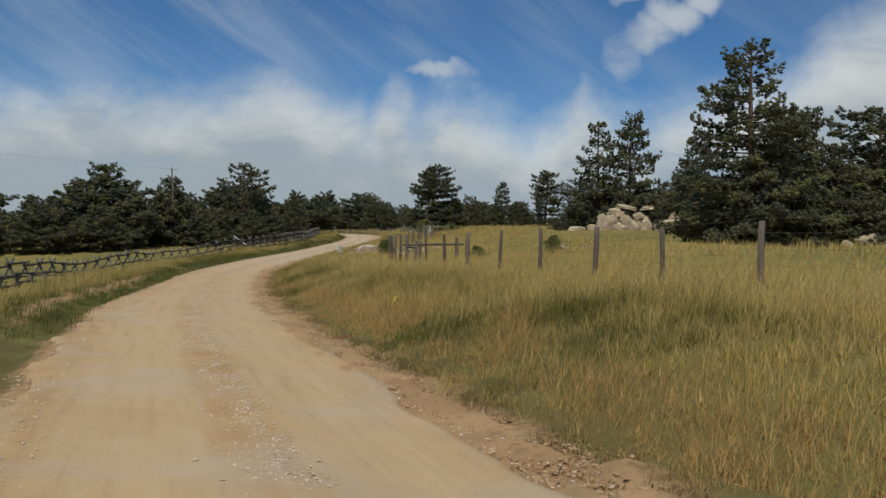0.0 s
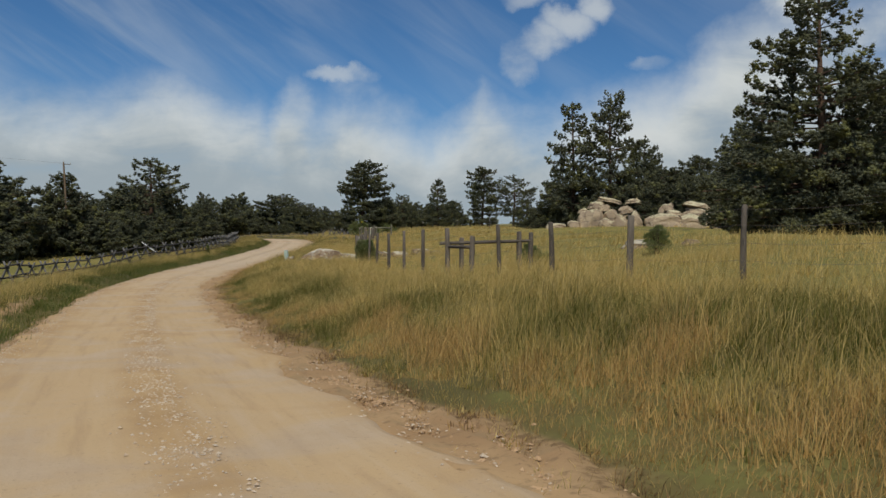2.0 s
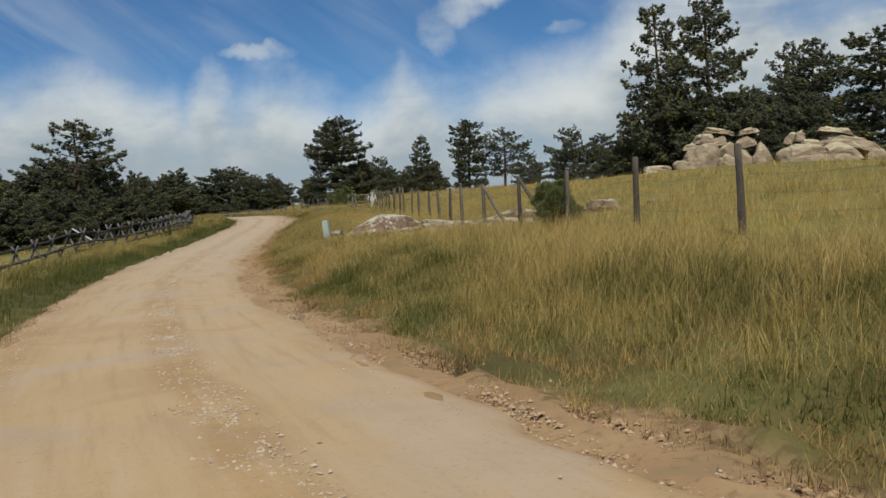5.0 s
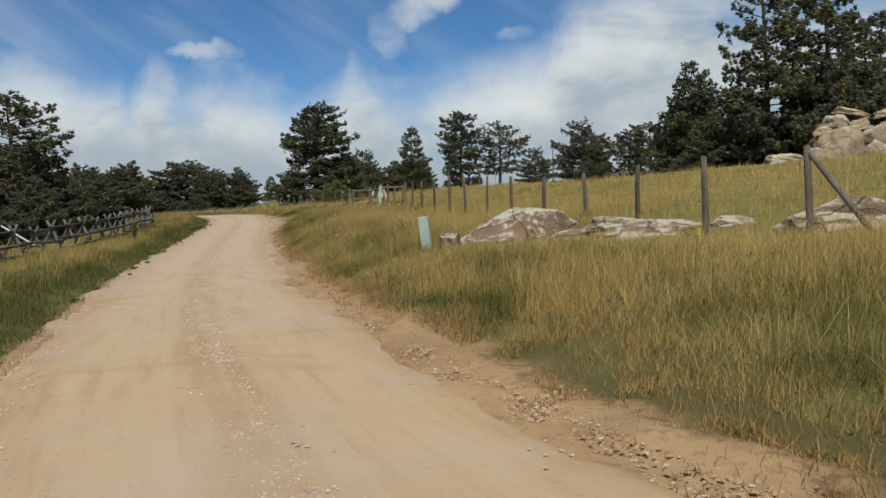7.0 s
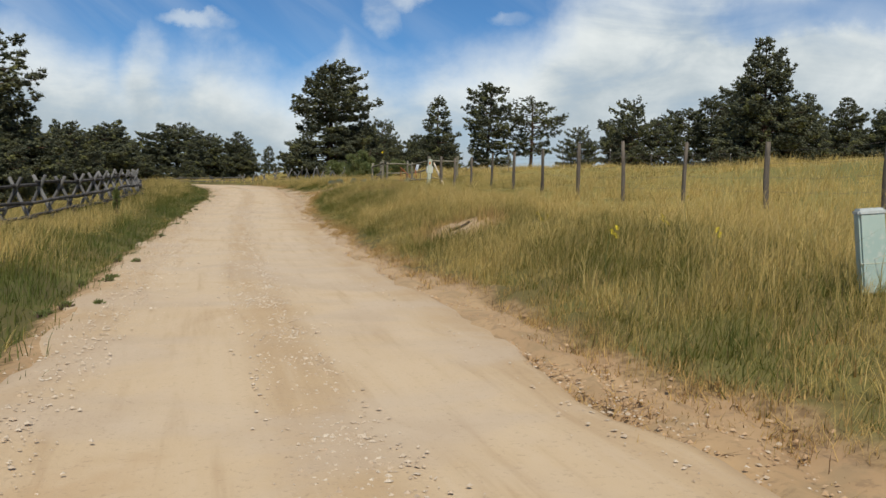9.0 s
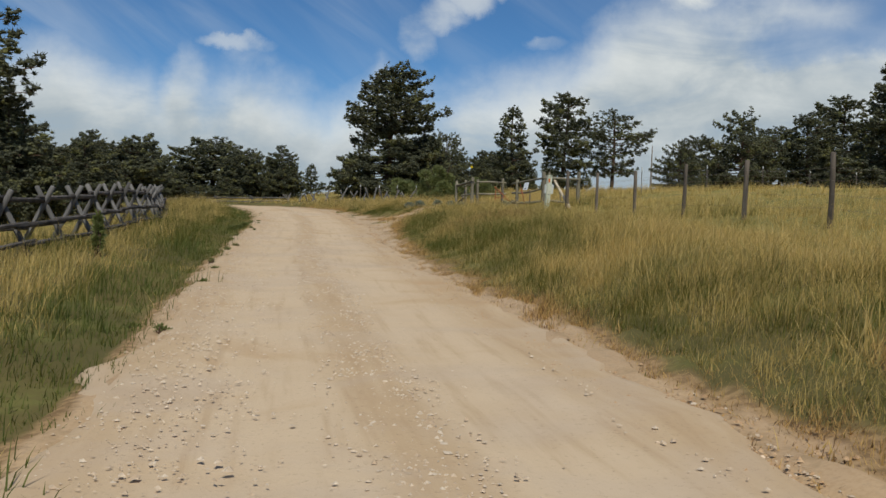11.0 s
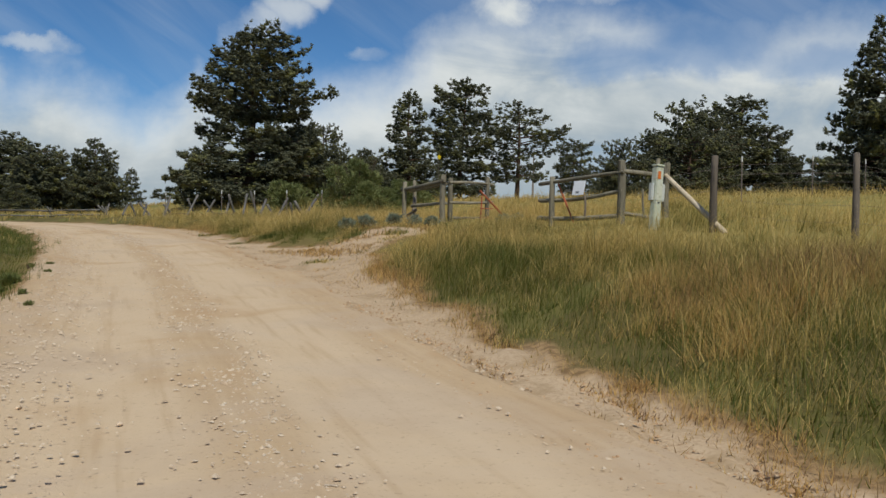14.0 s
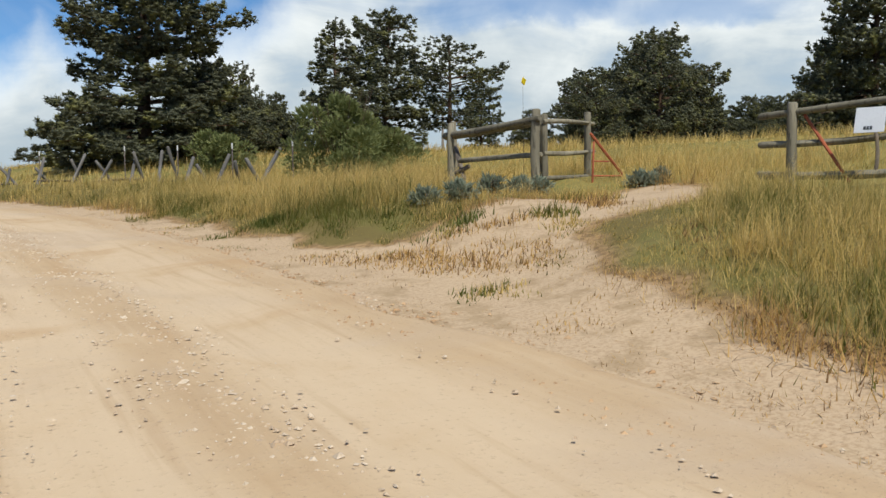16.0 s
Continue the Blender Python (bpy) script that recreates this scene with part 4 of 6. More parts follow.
def boulder(seed, x, y, size, turn, mat, label, sink=0.15, lift=0.0, group="", sub=4, flat=0.55):
    ob = new("boulder", boulder_mesh("boulder", seed, size, mat, sub=sub, flat=flat))
    ob.matrix_world = pose(x, y, land_z(x, y) - sink - 0.3 * flat * size[2] + lift, 0, 0, turn)
    return tagged(ob, label, "rock", group)


def ridged_boulder(x, y, size, turn, label, group):
    """The big boulder by the pedestal: a wedge that climbs to a ridge, then a long level back that breaks off."""
    bm = bmesh.new()
    bmesh.ops.create_icosphere(bm, subdivisions=5, radius=1.0)
    for v in bm.verts:
        p = v.co.copy()
        top = float(np.interp(p.x, (-1, -0.62, -0.22, -0.08, 0.25, 0.62, 0.84, 1), (0.02, 0.42, 0.88, 1.0, 0.96, 0.82, 0.66, 0.1)))
        if p.z < 0:
            k = 1 / max(0.6, math.sqrt(1 - p.z * p.z))
            p = Vector((min(max(p.x * k, -1), 1), p.y * k, p.z))
        body = math.sqrt(max(1 - p.x * p.x, 0.02))
        z = max(p.z, -0.3) / body * top
        z = min(z, top * (0.93 + 0.05 * p.y))
        k = noise.fractal(p * 1.3 + Vector((3, 0, 7)), 0.8, 2.0, 7) * 0.10
        for nx, ny, nz, cut in ((-0.75, -0.55, 0.36, 0.62), (0.25, -0.85, 0.45, 0.60), (0.8, -0.5, 0.3, 0.66)):
            over = nx * p.x + ny * p.y + nz * z - cut
            if over > 0:
                p = Vector((p.x - nx * over * 0.9, p.y - ny * over * 0.9, p.z))
                z -= nz * over * 0.9
        k -= 0.05 * math.exp(-((p.x + 0.05 + 0.05 * math.sin(p.z * 5)) / 0.03) ** 2)
        q = Vector((p.x, p.y * (0.75 + 0.25 * abs(p.y)), z))
        q += p * k
        v.co = Vector((q.x * size[0], q.y * size[1], q.z * size[2]))
    me = bpy.data.meshes.new("boulder")
    bm.to_mesh(me)
    bm.free()
    me.polygons.foreach_set("use_smooth", np.ones(len(me.polygons), bool))
    me.materials.append(M_BOULDER)
    ob = new("boulder", me)
    ob.matrix_world = pose(x, y, land_z(x, y), 0, 0, turn)
    return tagged(ob, label, "rock", group)


VERGE = "boulders beside the fence"
ridged_boulder(-8.05, 62.2, (1.78, 0.95, 0.80), 4, "pinkish brown granite boulder with white lichen on top", VERGE)
boulder(5, -10.0, 61.6, (0.42, 0.34, 0.40), 20, M_SLAB, "small pale lichen-covered rock in grass", 0.05, 0.0, VERGE)
boulder(8, -5.75, 60.6, (1.85, 0.75, 0.35), -27, M_SLAB, "long low granite slab crusted with white lichen", 0.08, 0.0, VERGE, 5)
boulder(9, -6.9, 61.5, (0.95, 0.55, 0.26), -20, M_SLAB, "low flat granite slab crusted with white lichen", 0.06, 0.0, VERGE, 5)
boulder(12, -5.8, 59.4, (1.3, 0.6, 0.30), -27, M_SLAB, "low rounded granite slab beside a fence post", 0.08, 0.0, VERGE, 5)
boulder(13, -4.2, 58.9, (0.8, 0.5, 0.20), -10, M_SLAB, "low flat granite slab sunk in grass", 0.06, 0.0, VERGE, 5)
boulder(14, -3.6, 55.3, (1.6, 0.9, 0.54), 5, M_SLAB, "rounded granite boulder with white lichen under the fence", 0.12, 0.0, VERGE, 5)
boulder(15, -2.5, 54.0, (0.95, 0.7, 0.44), -20, M_SLAB, "rounded granite boulder with white lichen under the fence", 0.12, 0.0, VERGE)
boulder(16, -1.4, 53.4, (0.9, 0.6, 0.40), 15, M_SLAB, "low flat granite slab crusted with white lichen", 0.1, 0.0, VERGE)
boulder(17, 6.8, 34.5, (0.9, 0.5, 0.30), 0, M_SLAB, "small pale rock half hidden in grass", 0.05, 0.0, VERGE)
boulder(18, 8.2, 33.2, (0.45, 0.3, 0.2), 0, M_SLAB, "small pale rock half hidden in grass", 0.05, 0.0, VERGE)
boulder(19, -0.4, 50.8, (0.6, 0.4, 0.22), 0, M_SLAB, "small pale rock half hidden in grass", 0.05, 0.0, VERGE)
OUTCROP = "granite outcrop under the twin pines"


def outcrop_rock(i, x, y, half, low, top, tilt, label):
    """One weathered block of the pile, from its foot to its top, tipped along its length."""
    deep = min(max(0.75 * half, 0.5), 1.4)
    me = boulder_mesh("boulder", 140 + i, (half / 0.86, deep / 0.86, (top - low) / 1.20), M_GRANITE, flat=0.55, cuts=13, rough=0.14, sub=5)
    rock = new("boulder", me)
    rock.matrix_world = pose(x, y, low, 4 * math.sin(i * 2.1), tilt, 14 * math.sin(i * 1.3))
    tagged(rock, label, "rock", OUTCROP)


# standing in the ground: x, y, half length, top above datum, tilt
for i, (x, y, half, top, tilt) in enumerate((
        (10.7, 82.4, 1.2, 3.35, 3), (12.3, 82.2, 0.8, 3.75, -12), (13.8, 82.7, 1.3, 4.75, -8), (15.9, 82.5, 1.35, 4.85, -13), (15.0, 81.4, 0.75, 3.75, 0), (17.7, 82.2, 0.9, 4.45, 4),
        (20.1, 82.0, 2.3, 4.5, -3), (22.4, 81.5, 1.6, 4.2, 3), (24.1, 84.4, 1.9, 4.4, 8), (25.6, 82.0, 0.7, 3.75, 0), (14.9, 85.0, 1.2, 4.95, 4), (16.2, 85.8, 1.9, 5.75, 0), (18.4, 86.0, 1.7, 5.7, 0), (21.4, 84.6, 1.1, 4.85, -5))):
    outcrop_rock(i, x, y, half, land_z(x, y) - 0.25, top, tilt, "rounded tan granite boulder in a stacked outcrop")
# lying on others: x, y, half length, foot, top, tilt
for i, (x, y, half, low, top, tilt) in enumerate((
        (14.7, 84.2, 0.9, 4.75, 5.5, 9), (13.3, 83.3, 0.55, 4.4, 4.85, 4), (15.2, 83.0, 0.6, 4.6, 5.15, -5), (17.2, 83.3, 0.62, 4.5, 5.1, -12), (15.9, 84.9, 1.05, 5.5, 6.0, 9), (18.2, 85.1, 0.75, 5.45, 5.9, -6),
        (21.45, 82.8, 0.9, 4.32, 4.82, 8), (21.3, 84.0, 0.5, 4.75, 5.4, 0), (24.5, 83.3, 2.5, 3.85, 4.9, 17), (24.1, 84.0, 1.4, 4.97, 5.6, 14))):
    outcrop_rock(60 + i, x, y, half, low, top, tilt, "tan granite slab lying tilted on a rock pile")
boulder(71, 29.0, 52.6, (2.0, 1.3, 0.75), 10, M_GRANITE, "low tan granite boulder beside the tall pine", 0.1, 0.0, OUTCROP)
boulder(72, 29.4, 53.4, (1.0, 0.8, 0.8), 10, M_GRANITE, "low tan granite boulder beside the tall pine", 0.1, 0.45, OUTCROP)
boulder(73, 26.6, 49.5, (0.8, 0.6, 0.4), 60, M_GRANITE, "low tan granite boulder beside the tall pine", 0.1, 0.0, OUTCROP)

# ---------------------------------------------------------------- wire fence on the right of the road
POSTS = ((11.0, 2.0), (9.6, 5.2), (8.27, 8.35), (6.99, 11.5), (5.65, 14.4), (4.4, 17.4), (3.14, 20.4), (2.0, 23.6), (1.0, 26.4), (-0.33, 29.95),
         (-1.12, 33.3), (-1.88, 36.7), (-2.62, 40.3), (-3.33, 43.9), (-3.95, 47.5), (-4.5, 51.0), (-5.03, 54.55), (-5.4, 57.7), (-5.43, 61.3), (-5.54, 65.0), (-5.62, 69.0), (-5.88, 72.5), (-6.02, 76.3),
         (-6.28, 79.8), (-6.3, 83.9), (-6.55, 87.4), (-6.75, 91.0), (-6.85, 94.75), (-7.0, 98.5), (-7.15, 102.3), (-7.2, 106.2))
TOP_Y = (2, 8.4, 14.4, 20.4, 30, 44, 54.5, 61, 69, 72.5, 76.3, 80, 84, 94.8, 102.3, 106.2)
TOP_Z = (2.45, 2.36, 2.33, 2.17, 2.0, 1.98, 1.99, 2.07, 2.12, 2.33, 2.6, 2.77, 2.93, 3.12, 3.22, 3.5)


def post_mesh(seed, h, r, lean=0.0):
    return log_bm((0, 0, -0.25), (lean * h, lean * 0.4 * h, h), r * 1.05, r * 0.9, seed, 9, 6, 0.2, 0.02)


def fence_post(seed, x, y, h, r, label, lean=0.0, group="wire fence posts"):
    ob = part("fence_post", post_mesh(seed, h, r, lean), M_POST, None)
    ob.matrix_world = pose(x, y, land_z(x, y), 0, 0, seed * 37 % 360)
    return tagged(ob, label, "post", group)


def wire(name, pts, r, mat, label, category="wire", group="fence wires"):
    cu = bpy.data.curves.new(name, "CURVE")
    cu.dimensions, cu.bevel_depth, cu.bevel_resolution = "3D", r, 0
    sp = cu.splines.new("POLY")
    sp.points.add(len(pts) - 1)
    for p, c in zip(sp.points, pts):
        p.co = (*c, 1)
    cu.materials.append(mat)
    dg = bpy.context.evaluated_depsgraph_get
    ob = new(name, cu)
    me = bpy.data.meshes.new_from_object(ob.evaluated_get(dg()))
    bpy.data.objects.remove(ob)
    me.name = name
    if not me.materials:
        me.materials.append(mat)
    ob = new(name, me)
    return tagged(ob, label, category, group)


def build_wire_fence():
    rnd = random.Random(5)
    for i, (x, y) in enumerate(POSTS):
        corner = i in (9, 30)
        fence_post(i + 1, x, y, float(np.interp(y, TOP_Y, TOP_Z)) - land_z(x, y) + rnd.uniform(-0.04, 0.04), 0.062 + 0.018 * corner + rnd.uniform(-0.006, 0.008),
                   "weathered grey wooden fence post in tall grass", rnd.uniform(-0.05, 0.05))
    for level in (0.45, 0.75, 1.05, 1.32):
        pts = []
        for (ax, ay), (bx, by) in zip(POSTS, POSTS[1:]):
            za, zb = land_z(ax, ay) + level, land_z(bx, by) + level
            for k in range(4):
                f = k / 4
                pts.append((ax + (bx - ax) * f - 0.05, ay + (by - ay) * f, za + (zb - za) * f - 0.05 * math.sin(math.pi * f)))
        wire("barbed_wire", pts, 0.0023, M_WIRE, "thin rusty barbed wire strung between posts")
    # braced corner of four posts with a top rail
    e = thing("corner_brace", 0.3, 29.6, None, 0, "weathered timber fence corner brace with top rail", "fence")
    z0 = land_z(0.3, 29.6)
    for k, (x, y, h) in enumerate(((0.15, 31.2, 1.28), (1.95, 30.7, 1.3), (0.29, 28.1, 1.22), (2.35, 31.3, 1.25))):
        o = part("post", post_mesh(60 + k, h, 0.085, 0.02 * (k - 1)), M_POST, e)
        o.location = (x - 0.3, y - 29.6, land_z(x, y) - z0)
    part("rail", log_bm((-0.9, 0.45, 1.05), (2.0, 1.15, 1.16), 0.055, 0.05, 3, 8, 5), M_POST, e)
    part("brace", log_bm((0.0, -1.5, 0.95), (-0.62, 0.35, 0.95), 0.05, 0.05, 4, 8, 5), M_POST, e)
    # diagonal braces leaning on two posts by the rocks
    for k, (ax, ay, bx, by) in enumerate(((-5.03, 54.55, -4.4, 53.75), (-4.5, 51.0, -3.95, 49.9))):
        o = tagged(part("diagonal_brace", log_bm((ax, ay, land_z(ax, ay) + 1.45), (bx, by, land_z(bx, by) + 0.02), 0.05, 0.055, 80 + k, 8, 5, 0.15, 0.02), M_POST, None),
                   "grey wooden pole leaning diagonally against a fence post", "brace", "diagonal fence braces")
    # thin steel stakes of the cross fence in the pasture
    for k, (x, y, h) in enumerate(((-1.55, 112.65, 1.35), (2.8, 114.6, 1.35), (7.0, 116.6, 1.35), (11.0, 118.6, 1.35), (15.5, 121, 1.35), (20, 123.5, 1.35), (25, 126, 1.35), (-11.6, 126.2, 1.3), (-12.6, 128.9, 1.35), (-13.6, 132.0, 1.3), (-14.8, 135.2, 1.3), (-17.3, 139.4, 1.3))):
        t = thing("steel_stake", x, y, None, 20 * k, "thin dark steel fence stake with white tip", "stake", "pasture fence stakes")
        part("stake", log_bm((0, 0, -0.2), (0, 0, h), 0.018, 0.018, k, 5, 2, 0.02), M_WIRE, t)
        part("tip", log_bm((0, 0, h - 0.16), (0, 0, h + 0.01), 0.024, 0.024, k, 6, 2, 0.02), M_WHITE, t, "white painted tip")
    for level in (0.5, 0.8, 1.1):
        wire("barbed_wire", [(x, y, land_z(x, y) + level) for x, y in ((-5.37, 110.77), (-1.55, 112.65), (2.8, 114.6), (7, 116.6), (11, 118.6), (15.5, 121), (20, 123.5), (25, 126))], 0.004, M_WIRE, "thin rusty barbed wire strung between stakes")


build_wire_fence()

# ---------------------------------------------------------------- buck-and-rail fence on the left
BUCK = ((-14.5, 8), (-17.0, 18), (-19.5, 28), (-22.5, 42), (-24.6, 57), (-25.2, 66), (-24.4, 80), (-23.7, 92), (-24.1, 104), (-26.2, 118), (-28.2, 130))


def along(line, step):
    pts, carry = [], 0.0
    for (ax, ay), (bx, by) in zip(line, line[1:]):
        d = math.hypot(bx - ax, by - ay)
        s = carry
        while s < d:
            pts.append((ax + (bx - ax) * s / d, ay + (by - ay) * s / d, math.atan2(by - ay, bx - ax)))
            s += step
        carry = s - d
    return pts


def build_buck(line, step, group, height=1.25, seed=0, sunk=0.0, tilt=0.0):
    spots = along(line, step)
    rnd = random.Random(seed)
    for i, (x, y, w) in enumerate(spots):
        e = thing("buck_fence_panel", x, y, land_z(x, y) - sunk, math.degrees(w) + tilt * rnd.uniform(-60, 60), "weathered grey buck-and-rail pole fence panel", "fence", group)
        z0 = land_z(x, y)
        s = height * rnd.uniform(0.94, 1.08)
        for k in (-1, 1):
            j = rnd.uniform(-0.06, 0.06)
            lean = tilt * rnd.uniform(-1.0, 1.0)
            part("leg", log_bm((j - 0.05 * k, -0.58 * k, -0.08), (j + 0.07 * k + lean, 0.20 * k + 0.4 * lean, s * (1 + 0.4 * tilt * rnd.uniform(-1, 1))), 0.066, 0.058, i * 7 + k, 7, 4, 0.2, 0.015), M_RAIL, e)
        if tilt and i % 2:
            continue
        if i + 1 < len(spots):
            nx, ny, _ = spots[i + 1]
            d = math.hypot(nx - x, ny - y)
            turn = math.atan2(ny - y, nx - x) - e.rotation_euler.z
            dz = land_z(nx, ny) - z0
            c, sn = math.cos(turn), math.sin(turn)
            for off, hh, r in ((0.0, s * 0.82, 0.06), (-0.36, s * 0.47, 0.058), (-0.52, s * 0.20, 0.055), (0.36, s * 0.36, 0.045))[2 if tilt else 0:]:
                a = Vector((-0.34, off + rnd.uniform(-0.03, 0.03), hh + rnd.uniform(-0.04, 0.04)))
                b = Vector(((d + 0.32) * c - off * sn, (d + 0.32) * sn + off * c, hh + dz + rnd.uniform(-0.04, 0.04)))
                # rails take the wood darkened for shade, legs the lighter grey
                part("rail", log_bm(a, b, r, r * 0.85, i * 5 + int(hh * 10), 7, 4, 0.18, 0.03), M_SHADERAIL, e)


build_buck(BUCK, 2.2, "buck fence along the road", 1.42, 1, 0.0, 0.0)
# the far fences round the bend
build_buck(((-12.0, 128.2), (-13.6, 134.5), (-16.5, 140.5), (-20.5, 146.5)), 2.0, "buck fence past the gate", 1.3, 2, 0.38, 0.5)


def build_far_rails():
    line = ((-20.5, 147.0), (-27.0, 150.5), (-35.0, 151.0), (-43.0, 150.0))
    for i, (x, y, w) in enumerate(along(line, 3.6)):
        e = thing("rail_fence_panel", x, y, land_z(x, y) - 0.5, math.degrees(w) + (9 if i % 2 else -9), "low grey zigzag rail fence panel across the meadow", "fence", "zigzag rail fence")
        part("post", post_mesh(i + 300, 1.15, 0.06), M_RAIL, e)
        part("leg", log_bm((-0.3, -0.5, -0.1), (0.1, 0.25, 1.2), 0.05, 0.045, i, 7, 3), M_RAIL, e)
        for h in (0.35, 0.65, 0.95):
            part("rail", log_bm((-0.25, 0.02, h), (3.75, -0.02, h + 0.05 * (i % 3 - 1)), 0.05, 0.042, i * 3 + int(h * 10), 7, 4, 0.15, 0.03), M_RAIL, e)


build_far_rails()

# ---------------------------------------------------------------- the open gateway


def rail_between(parent, name, a, b, r, seed, mat=None, bow=0.03, label=""):
    o = parent.location
    a, b = Vector(a) - o, Vector(b) - o
    return part(name, log_bm(a, b, r, r * 0.88, seed, 8, 6, 0.18, bow), mat or M_GATEWOOD, parent, label)


def build_gateway():
    # rail wing beyond the track
    A, A2, B, B2, C = (-9.9, 120.0, 3.56), (-9.2, 121.2, 3.7), (-9.44, 117.24, 3.66), (-9.12, 117.45, 3.58), (-7.62, 118.0, 3.70)
    e = thing("gate_wing", -9.44, 117.24, None, 0, "rustic log fence wing beside the open gateway", "fence", "gateway wings")
    for k, (p, r) in enumerate(((A, 0.085), (A2, 0.075), (B, 0.10), (B2, 0.095), (C, 0.085))):
        rail_between(e, "post", (p[0], p[1], land_z(p[0], p[1]) - 0.25), p, r, 20 + k)
    rail_between(e, "rail", (-9.92, 120.3, 3.28), (-9.45, 117.1, 3.46), 0.085, 31)
    rail_between(e, "rail", (-9.3, 121.4, 3.30), (-9.3, 117.3, 3.38), 0.05, 32)
    rail_between(e, "rail", (-9.6, 120.2, 2.72), (-9.35, 117.2, 2.75), 0.06, 33)
    rail_between(e, "brace", (-9.75, 119.6, 2.1), (-9.2, 121.1, 3.1), 0.06, 34, M_POST)
    rail_between(e, "brace", (-9.95, 120.9, 2.1), (-9.5, 119.9, 2.6), 0.055, 35, M_POST)
    for k, (za, zb) in enumerate(((3.42, 3.45), (2.78, 2.86), (2.28, 2.32))):
        rail_between(e, "rail", (-9.2, 117.35, za), (-7.4, 118.05, zb), 0.05, 36 + k)
    # rail wing with the sign
    P1, P2, P3 = (-8.09, 112.1, 3.36), (-7.39, 109.68, 3.66), (-5.37, 110.77, 3.75)
    e = thing("gate_wing", -7.39, 109.68, None, 0, "rustic log fence wing carrying a white sign", "fence", "gateway wings")
    for k, (p, r) in enumerate(((P1, 0.085), (P2, 0.11), (P3, 0.10))):
        rail_between(e, "post", (p[0], p[1], land_z(p[0], p[1]) - 0.25), p, r, 50 + k)
    rail_between(e, "post", (-7.25, 109.9, land_z(-7.2, 109.9) - 0.2), (-7.22, 109.92, 2.85), 0.10, 54)
    rail_between(e, "rail", (-8.22, 112.65, 3.17), (-7.40, 109.55, 3.36), 0.055, 61)
    rail_between(e, "rail", (-8.22, 112.65, 2.72), (-7.40, 109.60, 2.90), 0.055, 62, None, 0.10)
    rail_between(e, "rail", (-8.22, 112.70, 2.24), (-7.40, 109.60, 2.28), 0.065, 63, None, 0.10)
    rail_between(e, "rail", (-7.40, 109.6, 3.38), (-5.3, 110.8, 3.40), 0.055, 64)
    rail_between(e, "rail", (-7.40, 109.7, 2.35), (-5.3, 110.8, 2.25), 0.055, 65)
    rail_between(e, "stick", (-6.4, 110.2, 2.3), (-6.45, 110.2, 3.0), 0.03, 66)
    rail_between(e, "stick", (-7.75, 110.9, 2.2), (-7.75, 110.9, 2.85), 0.03, 67, M_POST)
    # sign board fixed to the upper rails
    s = thing("sign", -7.92, 111.25, 2.98, 0, "blank white metal sign with small dark marks", "sign")
    d = Vector((-8.22 + 7.40, 112.65 - 109.55, 0)).normalized()
    face = Vector((-d.y, d.x, 0))
    s.matrix_world = Matrix.Translation((-7.82 + face.x * 0.13, 110.88 + face.y * 0.13, 3.0)) @ Matrix(((d.x, face.x, 0), (d.y, face.y, 0), (0, 0, 1))).to_4x4() @ Matrix.Rotation(radians(14), 4, "X")
    board = part("board", box_bm(0.43, 0.012, 0.38, 0.004), M_SIGN, s, "white painted face")
    part("backing", box_bm(0.41, 0.02, 0.36, 0.004, Matrix.Translation((0, -0.018, 0))), M_POST, s)
    for k in range(3):
        part("bar", box_bm(0.035, 0.004, 0.05, 0.001, Matrix.Translation((-0.03 + 0.045 * k, 0.0085, -0.12))), M_INK, board, "small dark mark")
    # corner pole leaning against the utility stake
    tagged(part("leaning_log", log_bm((-7.38, 107.75, land_z(-7.4, 107.7) + 1.22), (-7.12, 105.85, land_z(-7.1, 105.8)), 0.055, 0.062, 71, 9, 6, 0.15, 0.02), M_PEELED, None),
           "pale peeled log leaning as a brace", "log")
    # red steel frames left by the gateway
    for k, (x, y, turn) in enumerate(((-8.25, 117.0, 8), (-8.0, 111.2, 100))):
        r = thing("pipe_stand", x, y, None, turn, "rusty red steel pipe frame leaning in grass", "frame", "red steel frames")
        if k:
            part("slant", log_bm((0.0, -0.12, 0.1), (0.75, -0.15, 1.15), 0.026, 0.026, 2, 6, 2, 0.02), M_RED, r)
            continue
        part("upright", log_bm((0, 0, -0.05), (0.05, 0, 0.85), 0.022, 0.022, 1, 6, 2, 0.02), M_RED, r)
        part("slant", log_bm((0.0, 0.05, 1.02), (0.98, 0.1, 0.18), 0.03, 0.03, 2, 6, 2, 0.02), M_RED, r)
        for h, w in ((0.45, 0.55), (0.15, 0.95)):
            part("crossbar", log_bm((0.0, 0.02, h), (w, 0.06, h), 0.018, 0.018, 3, 6, 2, 0.02), M_RED, r)
    # yellow marker on a thin rod
    f = thing("marker_flag", -9.48, 117.66, None, 0, "small yellow marker on a thin wire rod", "marker")
    hz = 4.25 - land_z(-9.48, 117.66)
    part("rod", log_bm((0, 0, 0), (0, 0, hz), 0.004, 0.003, 1, 5, 3, 0.02), M_WIRE, f)
    part("flag", box_bm(0.15, 0.012, 0.12, 0.004, pose(0.02, 0, hz, 10, 20, 30)), M_YELLOW, f, "yellow plastic flag")


build_gateway()


